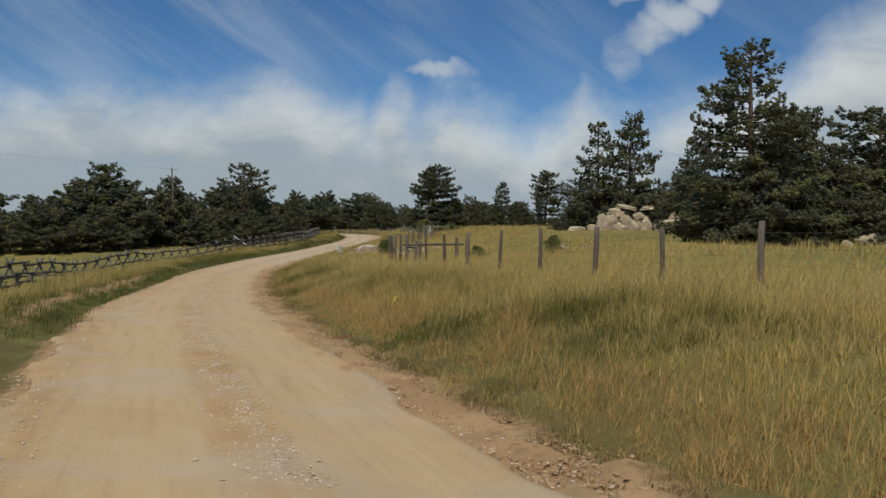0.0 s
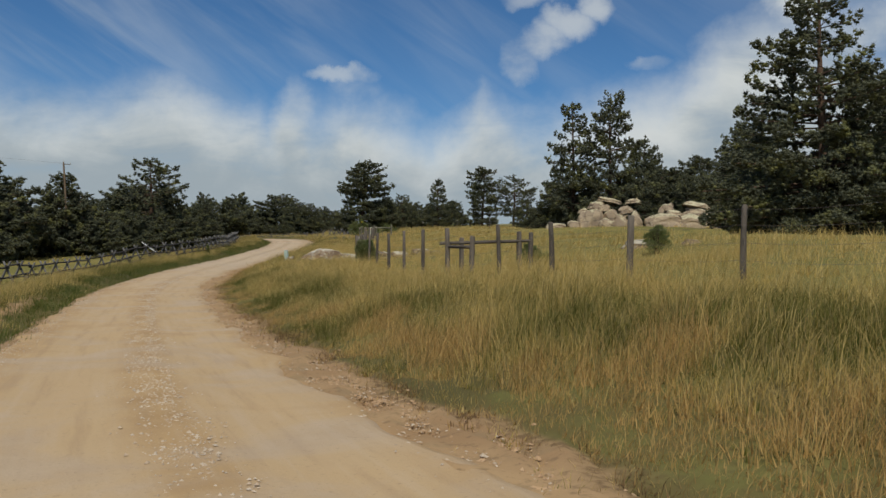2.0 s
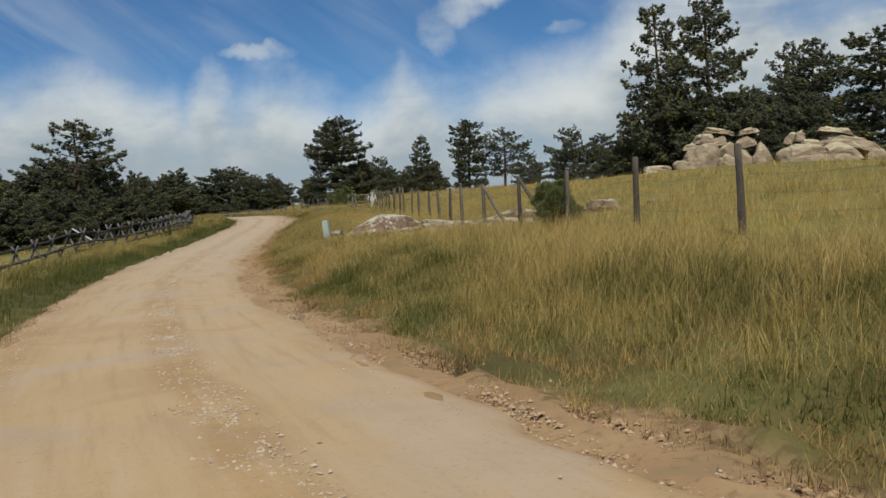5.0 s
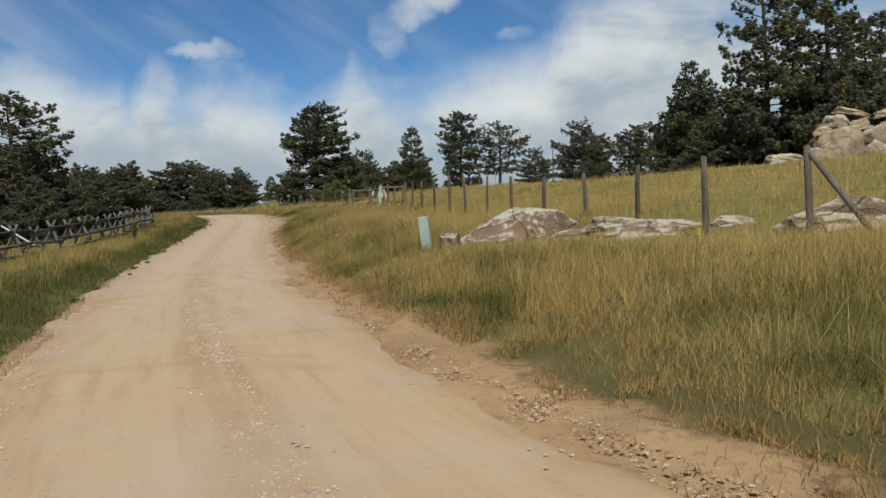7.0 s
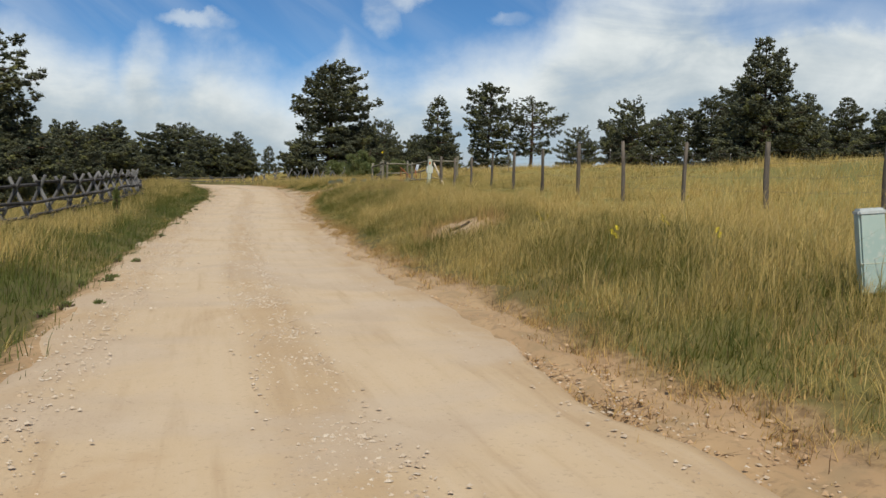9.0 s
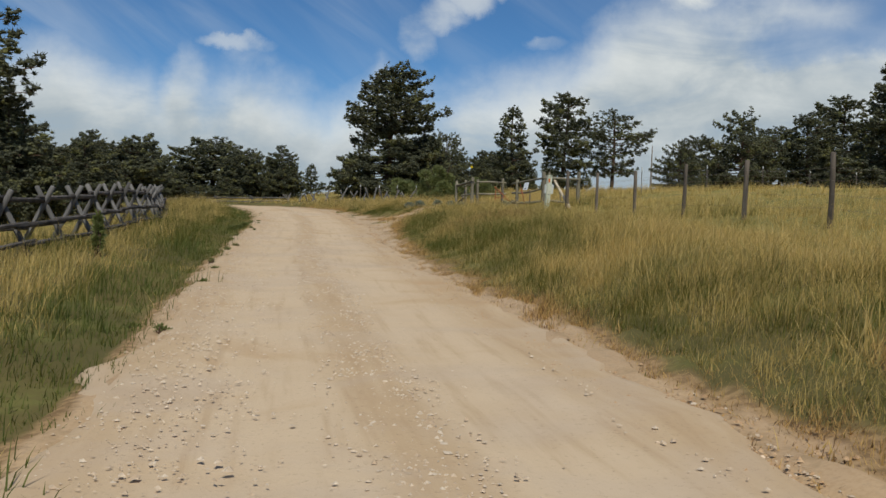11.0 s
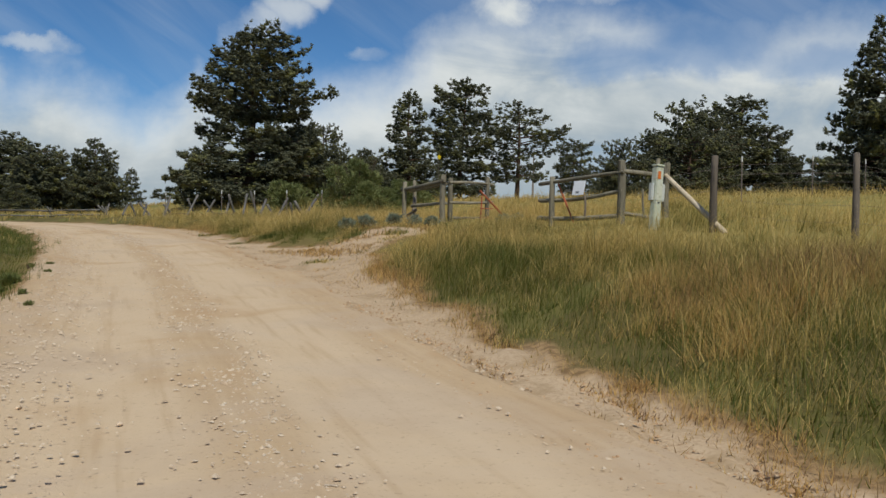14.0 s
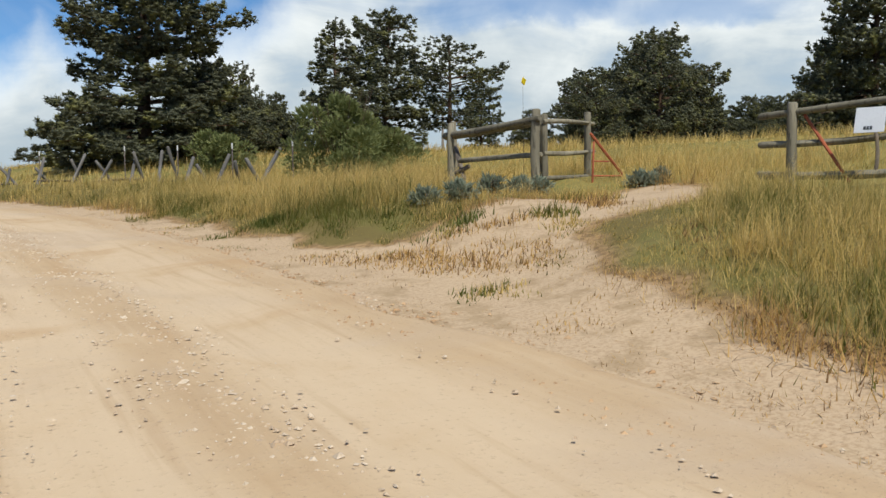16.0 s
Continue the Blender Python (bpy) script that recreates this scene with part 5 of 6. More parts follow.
def build_utility_stake():
    x, y = -7.72, 107.64
    e = thing("meter_post", x, y, None, 12, "chalky pale green meter post with side boxes", "utility box")
    lean = Matrix.Rotation(radians(4), 4, "Y")
    lower = part("lower_body", box_bm(0.20, 0.16, 0.75, 0.015, lean @ Matrix.Translation((0, 0, 0.32))), M_UTIL, e)
    upper = part("upper_body", box_bm(0.21, 0.18, 0.78, 0.02, lean @ Matrix.Translation((0, 0, 1.02))), M_UTIL, e)
    part("cap", box_bm(0.23, 0.20, 0.05, 0.015, lean @ Matrix.Translation((0, 0, 1.44))), M_UTIL, e)
    part("pipe", log_bm(lean @ Vector((-0.02, 0, 1.4)), lean @ Vector((-0.02, 0, 1.6)), 0.05, 0.045, 2, 10, 3, 0.03), M_GATEWOOD, e, "wooden stub above the cap")
    part("side_box", box_bm(0.13, 0.11, 0.40, 0.015, lean @ Matrix.Translation((0.165, 0.02, 0.84))), M_CAP, e)
    part("side_box", box_bm(0.08, 0.11, 0.40, 0.015, lean @ Matrix.Translation((-0.14, 0.02, 0.84))), M_CAP, e)
    part("sticker", box_bm(0.09, 0.006, 0.17, 0.002, lean @ Matrix.Translation((-0.04, -0.098, 1.22))), M_ORANGE, upper, "orange warning label")
    part("latch", box_bm(0.05, 0.02, 0.03, 0.004, lean @ Matrix.Translation((0.0, -0.085, 0.60))), M_INK, lower, "dark latch")


build_utility_stake()


def build_pedestal():
    x, y = -10.45, 62.55
    e = thing("cable_pedestal", x, y, None, -20, "faded green plastic cable pedestal in grass", "utility box")
    h = 0.97 - land_z(x, y)
    lean = Matrix.Rotation(radians(-5), 4, "Y")
    body = part("body", box_bm(0.235, 0.2, h, 0.02, lean @ Matrix.Translation((0, 0, h / 2))), M_PALEGREEN, e)
    part("cap", box_bm(0.25, 0.215, 0.07, 0.02, lean @ Matrix.Translation((0, 0, h))), M_CAP, body, "paler weathered cap")
    part("seam", box_bm(0.241, 0.206, 0.012, 0.002, lean @ Matrix.Translation((0, 0, h * 0.38))), M_UTIL, body)


build_pedestal()


def build_utility_pole():
    x, y = -38.2, 95.3
    e = thing("utility_pole", x, y, None, 25, "tall brown wooden utility pole with crossarm", "pole")
    h = 9.65 - land_z(x, y)
    # it leans a little away from the road
    lean = Vector((-0.055, 0.025, 1.0))
    shaft = part("shaft", log_bm(lean * -0.3, lean * h, 0.13, 0.085, 5, 10, 8, 0.05, 0.03), M_POLE, e)
    top = lean * h
    part("bracket", log_bm(top - Vector((0, 0, 0.25)), top + Vector((0.7, 0, -0.22)), 0.035, 0.03, 2, 6, 2, 0.03), M_POLE, e)
    for px, dz in ((0.65, -0.2), (0.0, 0.0)):
        foot = top + Vector((px, 0, dz))
        part("insulator", log_bm(foot, foot + Vector((0, 0, 0.17)), 0.04, 0.03, 4, 8, 3, 0.03), M_CAP, e)
    part("marker_band", log_bm(lean * 1.0, lean * 1.4, 0.136, 0.134, 5, 10, 2, 0.02), M_ORANGE, shaft, "faded orange band")
    wire("power_line", [(x - 0.6 - 4 * k, y - 10 * k, 9.5 - 0.10 * k * (8 - k) * 0.3) for k in range(9)], 0.006, M_WIRE, "thin dark overhead power line", "cable", "power lines")


build_utility_pole()
tagged(part("dead_snag", log_bm((33.7, 204.3, land_z(33.7, 204.3)), (33.8, 204.3, 14.0), 0.2, 0.06, 3, 8, 8, 0.15, 0.1), M_DEAD, None), "bare grey dead tree trunk behind the pasture", "dead tree")
# a fallen pale pole behind the buck fence
tagged(part("fallen_pole", log_bm((-30.9, 96.0, 1.40), (-29.1, 96.0, land_z(-29.1, 96.0) - 0.02), 0.05, 0.06, 9, 8, 5), M_WHITE, None), "pale peeled pole propped behind the fence", "pole")

# ---------------------------------------------------------------- shrubs, weeds, dead wood


def shrub(seed, x, y, w, h, mat, label, category="bush", n=900, leaf=0.09, name="shrub", group=""):
    rnd = random.Random(seed)
    e = thing(name, x, y, None, seed * 40 % 360, label, category, group)
    bm = bmesh.new()
    V, F = [], []
    for i in range(14):
        a = rnd.uniform(0, 6.283)
        tip = Vector((math.cos(a) * w * 0.45 * rnd.random(), math.sin(a) * w * 0.45 * rnd.random(), h * rnd.uniform(0.6, 0.98)))
        log_bm((0.05 * math.cos(a), 0.05 * math.sin(a), -0.05), tip, 0.02, 0.006, i, 4, 2, 0.1, 0.05, bm)
    # leaves gather in lobes of different size
    lobes = []
    for i in range(11):
        a, f = i * 2.4 + rnd.uniform(-0.4, 0.4), (i + 0.5) / 11
        out = w * 0.36 * math.sqrt(max(0.03, 1 - (f - 0.3) ** 2 / 0.5)) * rnd.uniform(0.35, 1.1)
        lobes.append((Vector((math.cos(a) * out, math.sin(a) * out, h * (0.10 + 0.72 * f))), rnd.uniform(0.7, 1.25) * (0.85 - 0.35 * f)))
    for i in range(n):
        o, size = lobes[rnd.randrange(11)]
        d = Vector((rnd.gauss(0, 1), rnd.gauss(0, 1), rnd.gauss(0.3, 0.9))).normalized()
        q = size * rnd.random() ** 0.45
        c = o + Vector((d.x * w * 0.27 * q, d.y * w * 0.27 * q, d.z * h * 0.22 * q))
        c.z = max(c.z, 0.02)
        d = (d + Vector((rnd.gauss(0, 0.4), rnd.gauss(0, 0.4), 0.5 + rnd.gauss(0, 0.3)))).normalized()
        s = d.orthogonal().normalized()
        L, W = leaf * rnd.uniform(0.8, 2.0), leaf * 0.24
        for side in (s, d.cross(s)):
            k = len(V)
            V.extend((c, c + d * L * 0.5 + side * W, c + d * L, c + d * L * 0.5 - side * W))
            F.append((k, k + 1, k + 2, k + 3))
    part("branchwork", bm, M_BARK, e)
    part("foliage", mesh_from("foliage", [tuple(v) for v in V], F, mat, False), None, e)
    return e


shrub(1, -4.1, 48.1, 1.5, 1.35, M_JUNIPER, "green juniper bush beside the wire fence", n=7000, leaf=0.055, name="juniper_bush")
shrub(2, 6.55, 31.4, 1.1, 1.0, M_JUNIPER, "small green bush behind the wire fence", n=2200, leaf=0.06, name="juniper_bush")
shrub(3, -10.3, 126.0, 2.7, 5.1 - land_z(-10.3, 126), M_JUNIPER, "bright green juniper bush behind the gateway", n=4200, leaf=0.11, name="juniper_bush")
shrub(4, -8.6, 128.5, 2.4, 1.5, M_JUNIPER, "bright green juniper bush behind the gateway", n=2400, leaf=0.13, name="juniper_bush")
shrub(5, -6.6, 131.0, 2.6, 1.5, M_JUNIPER, "bright green juniper bush behind the gateway", n=2200, leaf=0.13, name="juniper_bush")
shrub(6, -11.8, 134.0, 3.0, 1.8, M_JUNIPER, "bright green juniper bush behind the gateway", n=2400, leaf=0.14, name="juniper_bush")
shrub(7, 2.8, 34.6, 1.2, 0.8, M_JUNIPER, "small green bush behind the wire fence", n=900, name="juniper_bush")
for k, (x, y, w, h) in enumerate(((-10.9, 115.6, 0.5, 0.26), (-10.2, 116.0, 0.45, 0.24), (-11.6, 115.4, 0.5, 0.28), (-7.9, 115.9, 0.5, 0.28), (-7.4, 115.9, 0.4, 0.24), (-12.6, 114.7, 0.5, 0.30), (-13.1, 114.9, 0.4, 0.24))):
    shrub(20 + k, x, y, w, h, M_SAGE, "silvery green sagebrush clump beside the track", n=420, leaf=0.085, name="sagebrush", group="sagebrush by the track")
for k, (x, y, w, h) in enumerate(((-21.9, 87.5, 0.16, 1.0), (-20.8, 105.4, 0.3, 0.13), (-20.95, 104.2, 0.26, 0.12), (-20.7, 106.6, 0.22, 0.12))):
    shrub(40 + k, x, y, w, h, M_WEED, "leafy green roadside weed", "weed", n=380, leaf=0.085, name="weed", group="roadside weeds")


def edge_weeds():
    rnd = random.Random(31)
    for k in range(26):
        y = 58 + 52 * rnd.random() ** 0.8
        x = float(road_x(y) - road_half(y)) + rnd.uniform(-0.35, 0.25)
        shrub(60 + k, x, y, rnd.uniform(0.10, 0.26), rnd.uniform(0.03, 0.08), M_WEED, "low green weed on the gravelly road edge", "weed", n=80, leaf=0.035, name="weed", group="road edge weeds")


edge_weeds()


def flowers():
    rnd = random.Random(8)
    spots = ((2.6, 5.2), (3.0, 5.5), (-9.3, 46.4), (-9.6, 47.6), (-8.9, 46.8), (-9.0, 50.4), (-12.0, 65.6), (-10.9, 66.4), (-11.7, 69.5), (-9.8, 68.0), (-10.2, 45.2), (-11.0, 64.7))
    for k, (x, y) in enumerate(spots):
        e = thing("wildflower", x, y, None, 60 * k, "yellow wildflower on a thin green stalk", "flower", "yellow roadside flowers")
        h = rnd.uniform(0.5, 0.75)
        part("stalk", log_bm((0, 0, 0), (0.05, 0, h), 0.006, 0.004, k, 5, 3, 0.1, 0.05), M_WEED, e)
        for j in range(rnd.randint(1, 3)):
            c = Vector((0.05 + rnd.gauss(0, 0.05), rnd.gauss(0, 0.05), h - 0.05 * j))
            V, F = [tuple(c)], []
            for q in range(9):
                a = q * 0.698
                for da, r in ((-0.22, 0.032), (0.0, 0.045), (0.22, 0.032)):
                    V.append((c.x + math.cos(a + da) * r, c.y + math.sin(a + da) * r * 0.8, c.z + 0.008 + 0.03 * math.sin(a)))
                n = len(V)
                F.append((0, n - 3, n - 2, n - 1))
            part("blossom", mesh_from("blossom", V, F, M_YELLOW, False), None, e, "yellow petals")


flowers()
tagged(part("charred_stick", log_bm((-12.35, 74.8, land_z(-12.35, 74.8) + 0.04), (-11.85, 75.05, land_z(-11.85, 75.05) + 0.07), 0.045, 0.035, 4, 8, 6, 0.3, 0.05), M_CHAR, None), "charred broken branch on bare dirt", "branch")

# ---------------------------------------------------------------- grass


def grass(name, label, seed, count, box, keep, height, width, per=10, tone=0.0, spread=0.12, simple=False, bend=1.15, clumped=0.0):
    """Tufts of bent blades, scattered over the box (x measured from the road's middle), where keep() says so."""
    rng = np.random.default_rng(seed)
    n = count // per
    u = rng.uniform(box[0], box[1], n)
    y = rng.uniform(box[2], box[3], n)
    x = road_x(y) + u
    ok = keep(x, y, u, rng)
    if clumped:
        ok &= np.array([noise.noise((p * 0.55, q * 0.4, 21.0)) + 0.5 * noise.noise((p * 1.7, q * 1.5, 4.0)) for p, q in zip(x.tolist(), y.tolist())]) > clumped - 0.1
    x, y = x[ok], y[ok]
    n = len(x)
    size = (0.65 + 0.7 * rng.random(n)) * (0.72 + 0.5 * (0.5 + 0.5 * np.sin(x * 0.9 + 1.7 * np.sin(y * 0.55))))
    X = np.repeat(x, per) + rng.normal(0, spread, n * per)
    Y = np.repeat(y, per) + rng.normal(0, spread, n * per)
    N = n * per
    half = road_half(Y)
    edge = np.abs(X - road_x(Y)) - half
    h = np.repeat(size, per) * rng.uniform(0.45, 1.2, N) * height * (0.45 + 0.55 * sstep(0.2, 1.8, edge))
    # grazed and trodden low round the rocks
    for rx, ry, rr in ((-8.2, 61.2, 2.2), (-5.8, 58.2, 2.2), (-3.4, 54.2, 2.4), (-1.8, 52.6, 2.0)):
        h = h * (0.42 + 0.58 * sstep(0.6 * rr, 1.25 * rr, np.hypot(X - rx, Y - ry)))
    # and where wheels cut the corner at the gateway
    for rx, ry, rr in ((-16.0, 120.0, 0.9), (-15.7, 118.0, 0.9), (-15.3, 116.0, 1.0), (-14.8, 114.7, 1.1), (-14.2, 113.9, 1.0), (-13.6, 109.4, 1.1), (-14.2, 107.8, 0.9), (-12.6, 110.6, 1.0), (-11.6, 111.4, 1.0), (-10.6, 112.2, 0.9),
                       (-9.5, 118.6, 1.5), (-8.6, 117.6, 1.3), (-7.8, 111.0, 1.4), (-6.6, 110.1, 1.3), (-12.4, 114.8, 1.0), (-10.6, 115.6, 1.0), (-9.0, 116.2, 1.0)):
        h = h * (0.30 + 0.70 * sstep(0.5 * rr, 1.3 * rr, np.hypot(X - rx, Y - ry)))
    Z = land(X, Y) - 0.03
    a = rng.uniform(0, 2 * np.pi, N)
    lean = rng.uniform(0.1, bend, N) ** 1.2 * h
    wind = 0.12 * h
    w = width * rng.uniform(0.6, 1.4, N)
    px, py = -np.sin(a) * w, np.cos(a) * w
    dx, dy = np.cos(a) * lean + wind, np.sin(a) * lean
    k = 3 if simple else 5
    V = np.empty((N, k, 3), np.float32)
    V[:, 0] = np.stack([X - px, Y - py, Z], 1)
    V[:, 1] = np.stack([X + px, Y + py, Z], 1)
    if not simple:
        V[:, 2] = np.stack([X + px * 0.75 + dx * 0.35, Y + py * 0.75 + dy * 0.35, Z + h * 0.58], 1)
        V[:, 3] = np.stack([X - px * 0.75 + dx * 0.35, Y - py * 0.75 + dy * 0.35, Z + h * 0.58], 1)
    V[:, k - 1] = np.stack([X + dx, Y + dy, Z + h], 1)
    me = bpy.data.meshes.new(name)
    me.vertices.add(N * k)
    me.vertices.foreach_set("co", V.ravel())
    base = (np.arange(N) * k)[:, None]
    if simple:
        loops, start = base + np.array([[0, 1, 2]]), (np.arange(N) * 3)[:, None]
    else:
        loops = np.concatenate([base + np.array([[0, 1, 2, 3]]), base + np.array([[3, 2, 4]])], 1)
        start = (np.arange(N) * 7)[:, None] + np.array([[0, 4]])
    me.loops.add(loops.size)
    me.loops.foreach_set("vertex_index", loops.ravel().astype(np.int32))
    me.polygons.add(start.size)
    me.polygons.foreach_set("loop_start", start.ravel().astype(np.int32))
    me.update(calc_edges=True)
    me.materials.append(M_GRASS)
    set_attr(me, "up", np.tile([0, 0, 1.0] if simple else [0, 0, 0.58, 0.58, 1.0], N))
    # patches: green flushes, straw, and rusty dead grass along the road edge
    right = X > road_x(Y)
    p1, p2, p3 = (np.repeat(np.array([noise.noise((a * f, b * g, q)) for a, b in zip(x.tolist(), y.tolist())]), per) for f, g, q in ((0.33, 0.22, 1.0), (1.2, 0.9, 6.0), (0.9, 0.42, 12.0)))
    tn = tone + np.repeat(rng.normal(0, 0.16, n), per) + 0.30 * p1 + 0.30 * p2 - 0.5 * ~right * (1 - sstep(0.9, 2.0, edge))
    tn = tn - (0.06 * sstep(60, 80, Y)) * right * sstep(0.3, 1.0, edge) * (1 - sstep(2.2, 4.5, edge)) - 0.30 * right * sstep(20, 27, Y) * (1 - sstep(56, 66, Y)) * sstep(0.1, 0.5, edge) * (1 - sstep(0.8, 1.7, edge)) + 0.28 * right * sstep(2.6, 6.5, edge)
    young = 1 - sstep(18, 26, Y)
    tn = tn - 0.06 * right * young * sstep(2.0, 3.2, edge) * (1 - sstep(7, 10, edge))
    rust = right & (p3 > 0.02 - 0.25 * young) & (edge < 0.9 + 3.2 * p3 + 0.7 * young) & (Y < 50 + 22 * rng.random(N))
    tn = np.where(rust & (rng.random(N) < 0.85), rng.uniform(0.50, 0.66, N), tn)
    if tone < 0.5:
        tn = np.where(rust, tn, np.minimum(tn, 0.31))
    lush = right & (p3 < -0.2) & (edge < 3.0) & (Y < 66) & ~rust
    tn = np.where(lush & (rng.random(N) < 0.7), tn - 0.13, tn)
    tn = tn + 0.25 * right * (1 - sstep(0.1, 0.9, edge)) - 0.04 * right * sstep(82, 96, Y) * (1 - sstep(112, 118, Y))
    fringe = bare_ground(X, Y)
    tn = np.where((X > road_x(Y)) & (fringe > 0.05 + 0.22 * sstep(92, 100, Y)) & (Y > 46) & (name != "mouth_weeds") & (rng.random(N) < 0.75), rng.uniform(0.55, 0.85, N), tn)
    tn = tn - 0.23 * (X > road_x(Y)) * (fringe < 0.3) * (tone < 0.6) * sstep(88, 98, Y) * (1 - sstep(112, 117, Y)) * (1 - 0.5 * sstep(7, 12, edge)) * (1 - sstep(22, 30, edge)) * (np.repeat(rng.random(n), per) > 0.25)
    set_attr(me, "tone", np.repeat(tn, k))
    tagged(new(name, me), label, "grass", kind="stuff")


def keep_field(x, y, u, rng):
    e = np.abs(u) - road_half(y)
    b = bare_ground(x, y)
    patch = np.array([noise.noise((p * 0.9, q * 0.9, 3.0)) for p, q in zip(x.tolist(), y.tolist())])
    return (e > -0.45) & (rng.random(len(x)) > b * 1.25 - 0.12 - 0.35 * np.clip(patch, -0.3, 0.6))


def keep_litter(x, y, u, rng):
    e = np.abs(u) - road_half(y)
    patch = np.array([noise.noise((p * 1.6, q * 0.7, 9.0)) for p, q in zip(x.tolist(), y.tolist())])
    inside = np.where(u > 0, (e > -0.75) & (e < 0.7), (e > -0.22) & (e < 0.5))
    return ((inside & (patch > -0.12)) | ((u > 2.6) & (u < 7.5) & (np.abs(y - 112) < 5) & (patch > 0.06)))


def keep_dead(x, y, u, rng):
    e = u - road_half(y)
    patch = np.array([noise.noise((p * 1.1, q * 0.8, 4.0)) for p, q in zip(x.tolist(), y.tolist())])
    return (e > -0.65) & (e < 0.7) & (patch > -0.18 + 0.14 * sstep(60, 80, y) - 0.3 * (e > 0.1))


def mats(x, y, runs):
    """Ragged mats of weeds that lie along short runs (x0, y0, x1, y1, half width)."""
    n = np.array([noise.noise((p * 1.9, q * 1.9, 7.0)) + 0.6 * noise.noise((p * 6, q * 6, 2.0)) for p, q in zip(x.tolist(), y.tolist())])
    near = np.zeros(len(x), bool)
    for x0, y0, x1, y1, r in runs:
        d2 = max((x1 - x0) ** 2 + (y1 - y0) ** 2, 1e-6)
        f = np.clip(((x - x0) * (x1 - x0) + (y - y0) * (y1 - y0)) / d2, 0, 1)
        near |= np.hypot(x - x0 - f * (x1 - x0), y - y0 - f * (y1 - y0)) < r * (1.1 + 1.7 * n)
    return near


def keep_mouth(x, y, u, rng):
    return mats(x, y, ((-16.1, 121.5, -15.3, 115.2, 0.45), (-15.3, 115.2, -13.7, 113.5, 0.55), (-15.0, 109.7, -14.7, 109.9, 0.2), (-13.8, 110.1, -13.7, 110.2, 0.16), (-10.4, 114.4, -9.9, 115.0, 0.32), (-12.9, 111.2, -12.5, 112.2, 0.2)))


def keep_trash(x, y, u, rng):
    return mats(x, y, ((-15.3, 114.0, -14.6, 112.2, 0.36), (-14.7, 112.0, -14.1, 110.7, 0.36), (-13.9, 111.4, -13.3, 110.6, 0.38), (-13.3, 110.3, -12.9, 109.7, 0.4), (-14.0, 112.8, -12.8, 112.6, 0.16), (-15.0, 108.4, -14.4, 107.6, 0.25), (-11.6, 112.4, -10.8, 113.4, 0.2)))


def keep_rusty(x, y, u, rng):
    b = bare_ground(x, y)
    return (b > 0.08 + 0.2 * sstep(92, 100, y)) & (b < 0.85) & (rng.random(len(x)) < 0.8)


def keep_brush(x, y, u, rng):
    return mats(x, y, ((-13.3, 97.2, -12.6, 99.6, 0.5), (-12.0, 97.2, -11.0, 98.8, 0.45)))


def keep_tufts(x, y, u, rng):
    return mats(x, y, ((-12.2, 102.4, -9.6, 103.4, 0.5), (-9.2, 101.8, -7.4, 101.2, 0.45), (-11.0, 104.2, -9.8, 104.6, 0.3)))


def keep_far(x, y, u, rng):
    return bare_ground(x, y) < 0.4


grass("verge_grass", "tall golden and green pasture grass by the road", 1, 320000, (2.0, 9.0, -14, 128), keep_field, 0.37, 0.0022, 10, 0.0, bend=1.55)
grass("verge_grass", "short dense grass along the road edge", 11, 110000, (2.2, 6.2, -12, 127), keep_field, 0.26, 0.0028, 10, 0.05)
grass("straw_stalks", "long pale dry grass stalks standing over the green", 8, 30000, (3.2, 16, -12, 126), keep_field, 0.62, 0.0024, 4, 0.24, 0.12, bend=1.5)
grass("turf", "low matted turf between the taller grass", 23, 170000, (2.2, 9.0, -10, 126), keep_field, 0.20, 0.0085, 12, -0.16, 0.16, simple=True)
grass("bent_straw", "bent pale straw stalks lying over the green grass", 41, 30000, (3.4, 13, -8, 122), keep_field, 0.60, 0.0030, 14, 0.31, 0.18, bend=2.2, clumped=0.12)
grass("tussocks", "bright golden tussocks of dry bunchgrass", 21, 60000, (3.6, 15, -10, 126), keep_field, 0.46, 0.0030, 36, 0.24, 0.10)
grass("straw_stalks", "long pale dry grass stalks standing over the green", 9, 9000, (-9, -3.4, 6, 126), keep_field, 0.62, 0.0025, 4, 0.24, 0.12)
grass("shoulder_weeds", "short dry weeds and litter along the road edge", 7, 70000, (-3.4, 7.5, -10, 128), keep_litter, 0.14, 0.0045, 10, -0.1, 0.10, simple=True)
grass("dead_weeds", "low brown dead weeds on the dirt shoulder", 17, 130000, (1.2, 4.2, -8, 112), keep_dead, 0.12, 0.005, 12, 0.9, 0.10, simple=True, bend=2.4)
grass("pasture_grass", "tall golden pasture grass behind the fence", 2, 90000, (8.5, 22, -14, 135), keep_far, 0.33, 0.0085, 10, 0.15, 0.10, simple=True)
grass("pasture_grass", "golden pasture grass on the far slope", 3, 25000, (20, 70, -10, 180), keep_far, 0.32, 0.022, 10, 0.20, 0.16, simple=True)
grass("verge_grass", "green and golden grass between road and pole fence", 4, 90000, (-9.0, -2.0, 4, 135), keep_field, 0.42, 0.0045)
grass("verge_grass", "short dense green grass along the road edge", 14, 60000, (-5.6, -2.1, 2, 128), keep_field, 0.26, 0.0045, 10, -0.06)
grass("meadow_grass", "green and golden meadow grass behind the pole fence", 5, 28000, (-42, -8.5, 6, 190), keep_far, 0.38, 0.018, 10, -0.02, 0.16, simple=True)
grass("rusty_weeds", "low rusty brown dead weeds along the road edge", 33, 110000, (2.0, 5.6, 80, 109), keep_rusty, 0.17, 0.0050, 12, 0.86, 0.10, simple=True, bend=1.8)
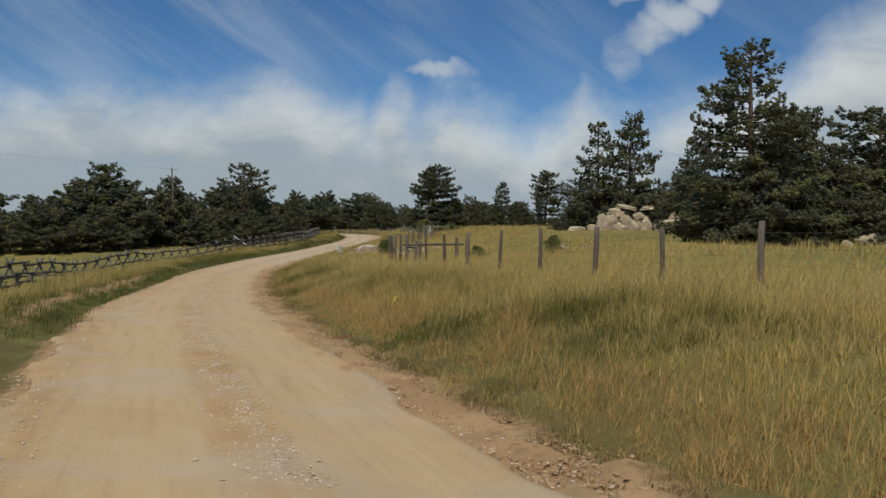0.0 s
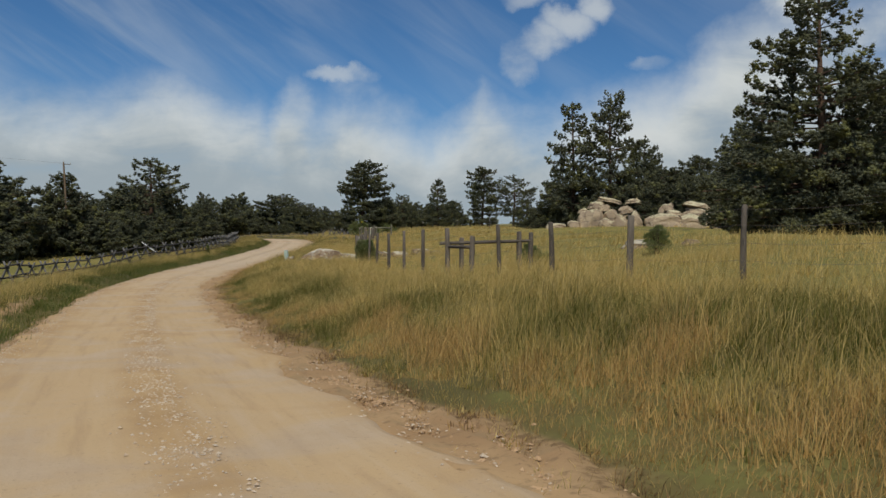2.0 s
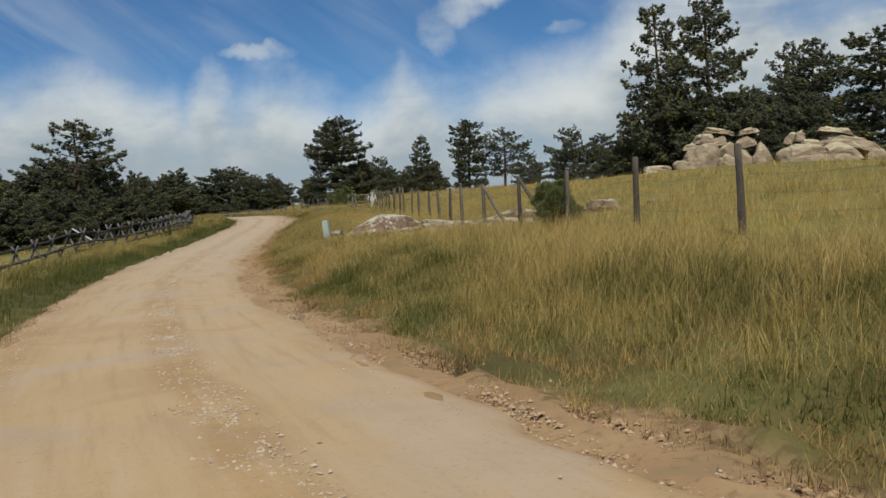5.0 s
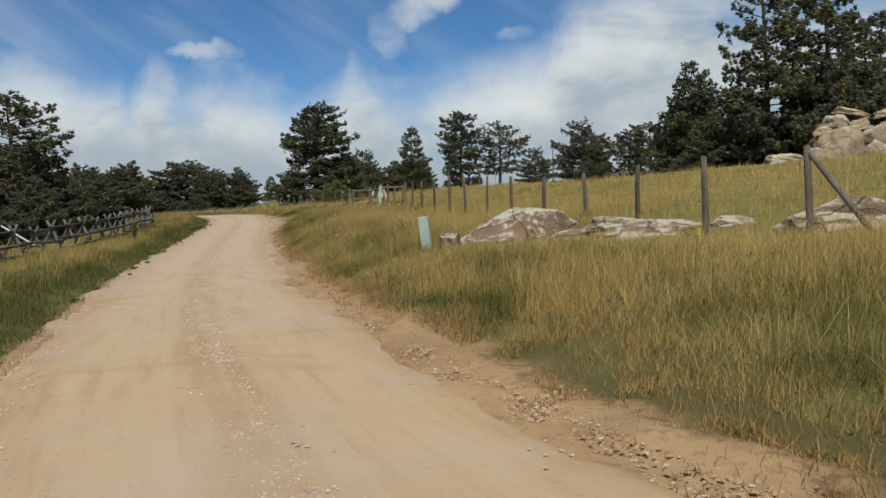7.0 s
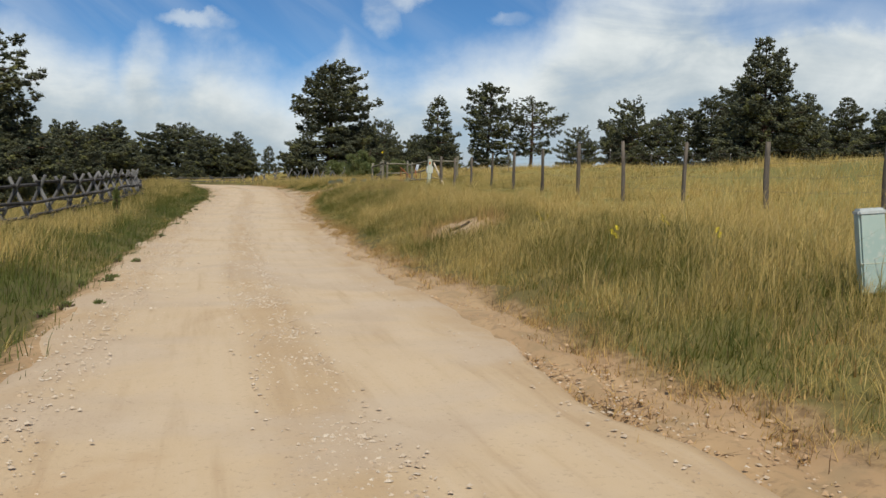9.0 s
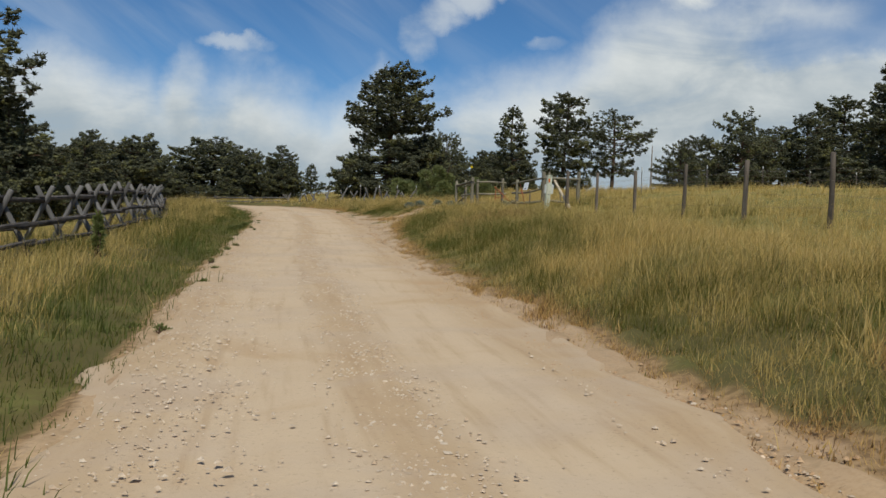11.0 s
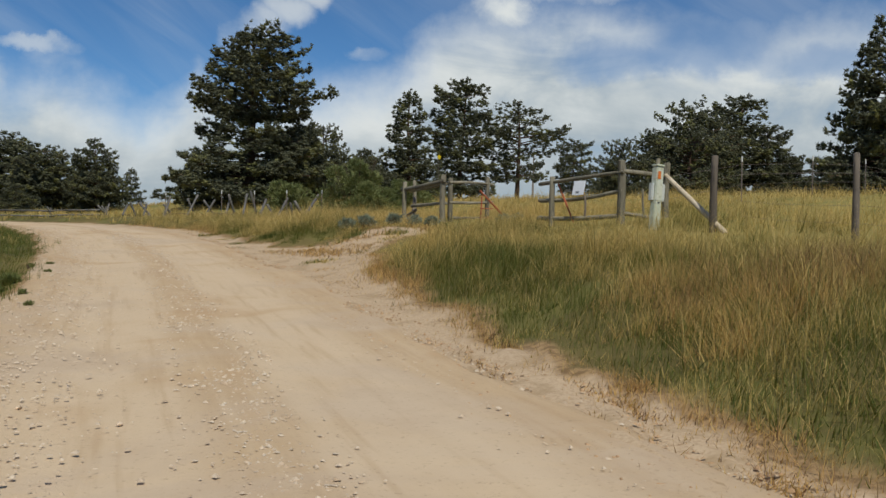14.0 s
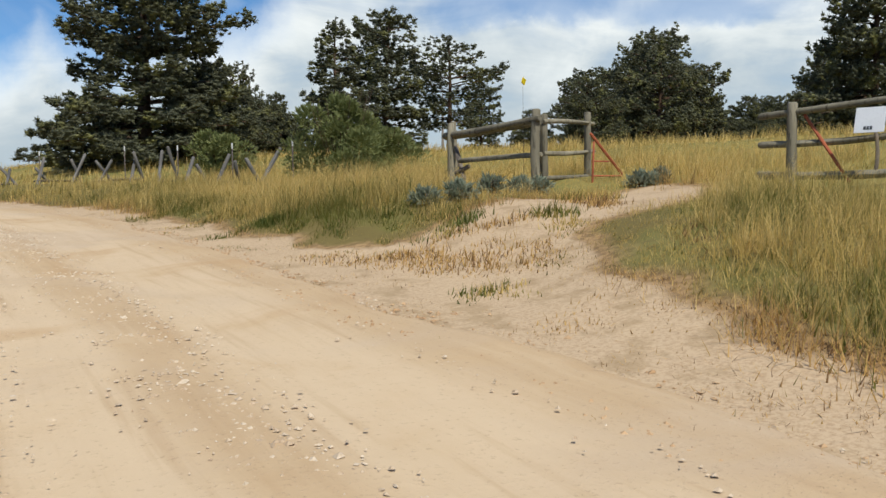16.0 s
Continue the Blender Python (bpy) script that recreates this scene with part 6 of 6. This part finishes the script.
grass("mouth_weeds", "low green weeds creeping over the mouth of the track", 27, 130000, (2.2, 10.5, 104, 122), keep_mouth, 0.20, 0.011, 18, -0.36, 0.10, simple=True)
grass("dry_litter", "trodden brown weeds and litter on the mouth of the track", 28, 90000, (2.2, 10.5, 104, 122), keep_trash, 0.16, 0.011, 12, 0.75, 0.12, simple=True)
grass("dead_brush", "dull brown dead weeds in the green verge", 35, 45000, (3.4, 8.0, 95, 102), keep_brush, 0.28, 0.0055, 12, 0.78, 0.12, simple=True, bend=1.6)
grass("straw_tufts", "bleached straw tufts bent over in the verge", 36, 30000, (4.5, 12, 99, 107), keep_tufts, 0.55, 0.0035, 18, 0.31, 0.10, bend=2.0)
grass("tall_grass", "tall golden grass before the leaning fence", 25, 26000, (3.0, 14, 113.5, 134), keep_field, 0.46, 0.004, 10, 0.16, 0.14)
grass("crest_grass", "golden meadow grass past the bend", 6, 24000, (4, 40, 125, 200), keep_far, 0.40, 0.02, 10, 0.08, 0.12, simple=True)

# ---------------------------------------------------------------- loose stones on the road


def stone_meshes():
    out = []
    for k in range(6):
        bm = bmesh.new()
        bmesh.ops.create_icosphere(bm, subdivisions=1, radius=1.0)
        for v in bm.verts:
            v.co *= 1 + 0.45 * noise.noise(v.co * 1.3 + Vector((k * 5, 0, 0)))
            v.co.z *= 0.5
        me = bpy.data.meshes.new("stone")
        bm.to_mesh(me)
        bm.free()
        me.materials.append(M_STONE)
        out.append(me)
    return out


def build_stones():
    rng = np.random.default_rng(12)
    meshes = stone_meshes()

    def place(n, y0, y1):
        y = rng.uniform(y0, y1, n)
        # coarser and wider spread on the climb to the crest
        climb = sstep(54, 74, y)
        mid = rng.random(n) < 0.64 - 0.14 * climb
        edge = np.where(rng.random(n) < 0.5 + 0.08 * climb, -1, 1)
        s = np.where(mid, -0.06 + rng.normal(0, 1, n) * (0.065 + 0.035 * climb), np.where(edge > 0, 0.82 + rng.normal(0, 0.10, n), -0.93 + 0.08 * rng.normal(0, 1, n) + 0.42 * climb * rng.random(n) ** 1.6))
        heap = np.array([noise.noise((a * 4.0, b * 0.8, 15.0)) for a, b in zip(s.tolist(), y.tolist())])
        ok = ~mid | (heap > -0.12) | (rng.random(n) < 0.35)
        x = road_x(y) + s * road_half(y)
        r = (0.008 + 0.014 * rng.random(n) ** 3 + 0.010 * (rng.random(n) > 0.985)) * (1 + 0.12 * climb)
        x, y, s, r = x[ok], y[ok], s[ok], r[ok]
        return x, y, s, r
    road = bpy.data.objects["road"]
    x, y, s, r = place(330, 40, 104)
    for i in range(len(x)):
        o = part("stone", meshes[i % 6], None, road)
        z = land_z(x[i], y[i]) if s[i] > 0.7 or s[i] < -1 else road_z(y[i]) + 0.035 * (1 - s[i] ** 2)
        k = float(r[i]) * 1.25
        o.matrix_world = pose(x[i], y[i], float(z) + k * 0.25, 0, 0, i * 47) @ Matrix.Diagonal((k, k * 0.8, k, 1))
    # the fine loose gravel, too small to pick apart
    octa = np.array([[1, 0, 0], [0, 1, 0], [-1, 0, 0], [0, -1, 0], [0, 0, 0.5], [0, 0, -0.6]], float)
    base = [octa * rng.uniform(0.6, 1.3, octa.shape) + rng.normal(0, 0.12, octa.shape) for _ in range(6)]
    tri = np.array([(0, 1, 4), (1, 2, 4), (2, 3, 4), (3, 0, 4)])

    def strew(x, y, z, r):
        V, F = [], []
        for i in range(len(x)):
            a = i * 1.7
            b = base[i % 6] * (r[i] * 1.05)
            c, sn = math.cos(a), math.sin(a)
            F.append(tri + len(V) * len(b))
            V.append(np.stack([b[:, 0] * c - b[:, 1] * sn + x[i], b[:, 0] * sn + b[:, 1] * c + y[i], b[:, 2] + z[i] + r[i] * 0.2], 1))
        return np.concatenate(V).tolist(), np.concatenate(F).tolist()
    # crumbled clods along the graded edge
    n = 42000
    y = rng.uniform(-8, 122, n)
    e = -0.35 + rng.normal(0, 0.30, n)
    heap = 0.2 * rng.normal(0, 1, n) + np.array([noise.noise((v * 0.9, q * 1.5, 2.0)) for v, q in zip(y.tolist(), e.tolist())])
    ok = (heap > -0.05) & (e < 0.7) & (e > -0.95)
    y, e = y[ok], e[ok]
    x = road_x(y) + road_half(y) + e
    r = 0.007 + 0.026 * rng.random(len(x)) ** 3.5
    tagged(new("clods", mesh_from("clods", *strew(x, y, land(x, y), r), M_CLOD, False)), "crumbled dry dirt clods along the road edge", "soil", kind="stuff")
    x, y, s, r = place(62000, -8, 125)
    z = np.where((s > 0.7) | (s < -1), land(x, y), road_z(y) + 0.035 * (1 - s ** 2) + 0.012)
    me = mesh_from("loose_gravel", *strew(x, y, z, r), M_STONE, False)
    tagged(new("loose_gravel", me), "pale loose gravel strewn on the road", "gravel", kind="stuff")


build_stones()
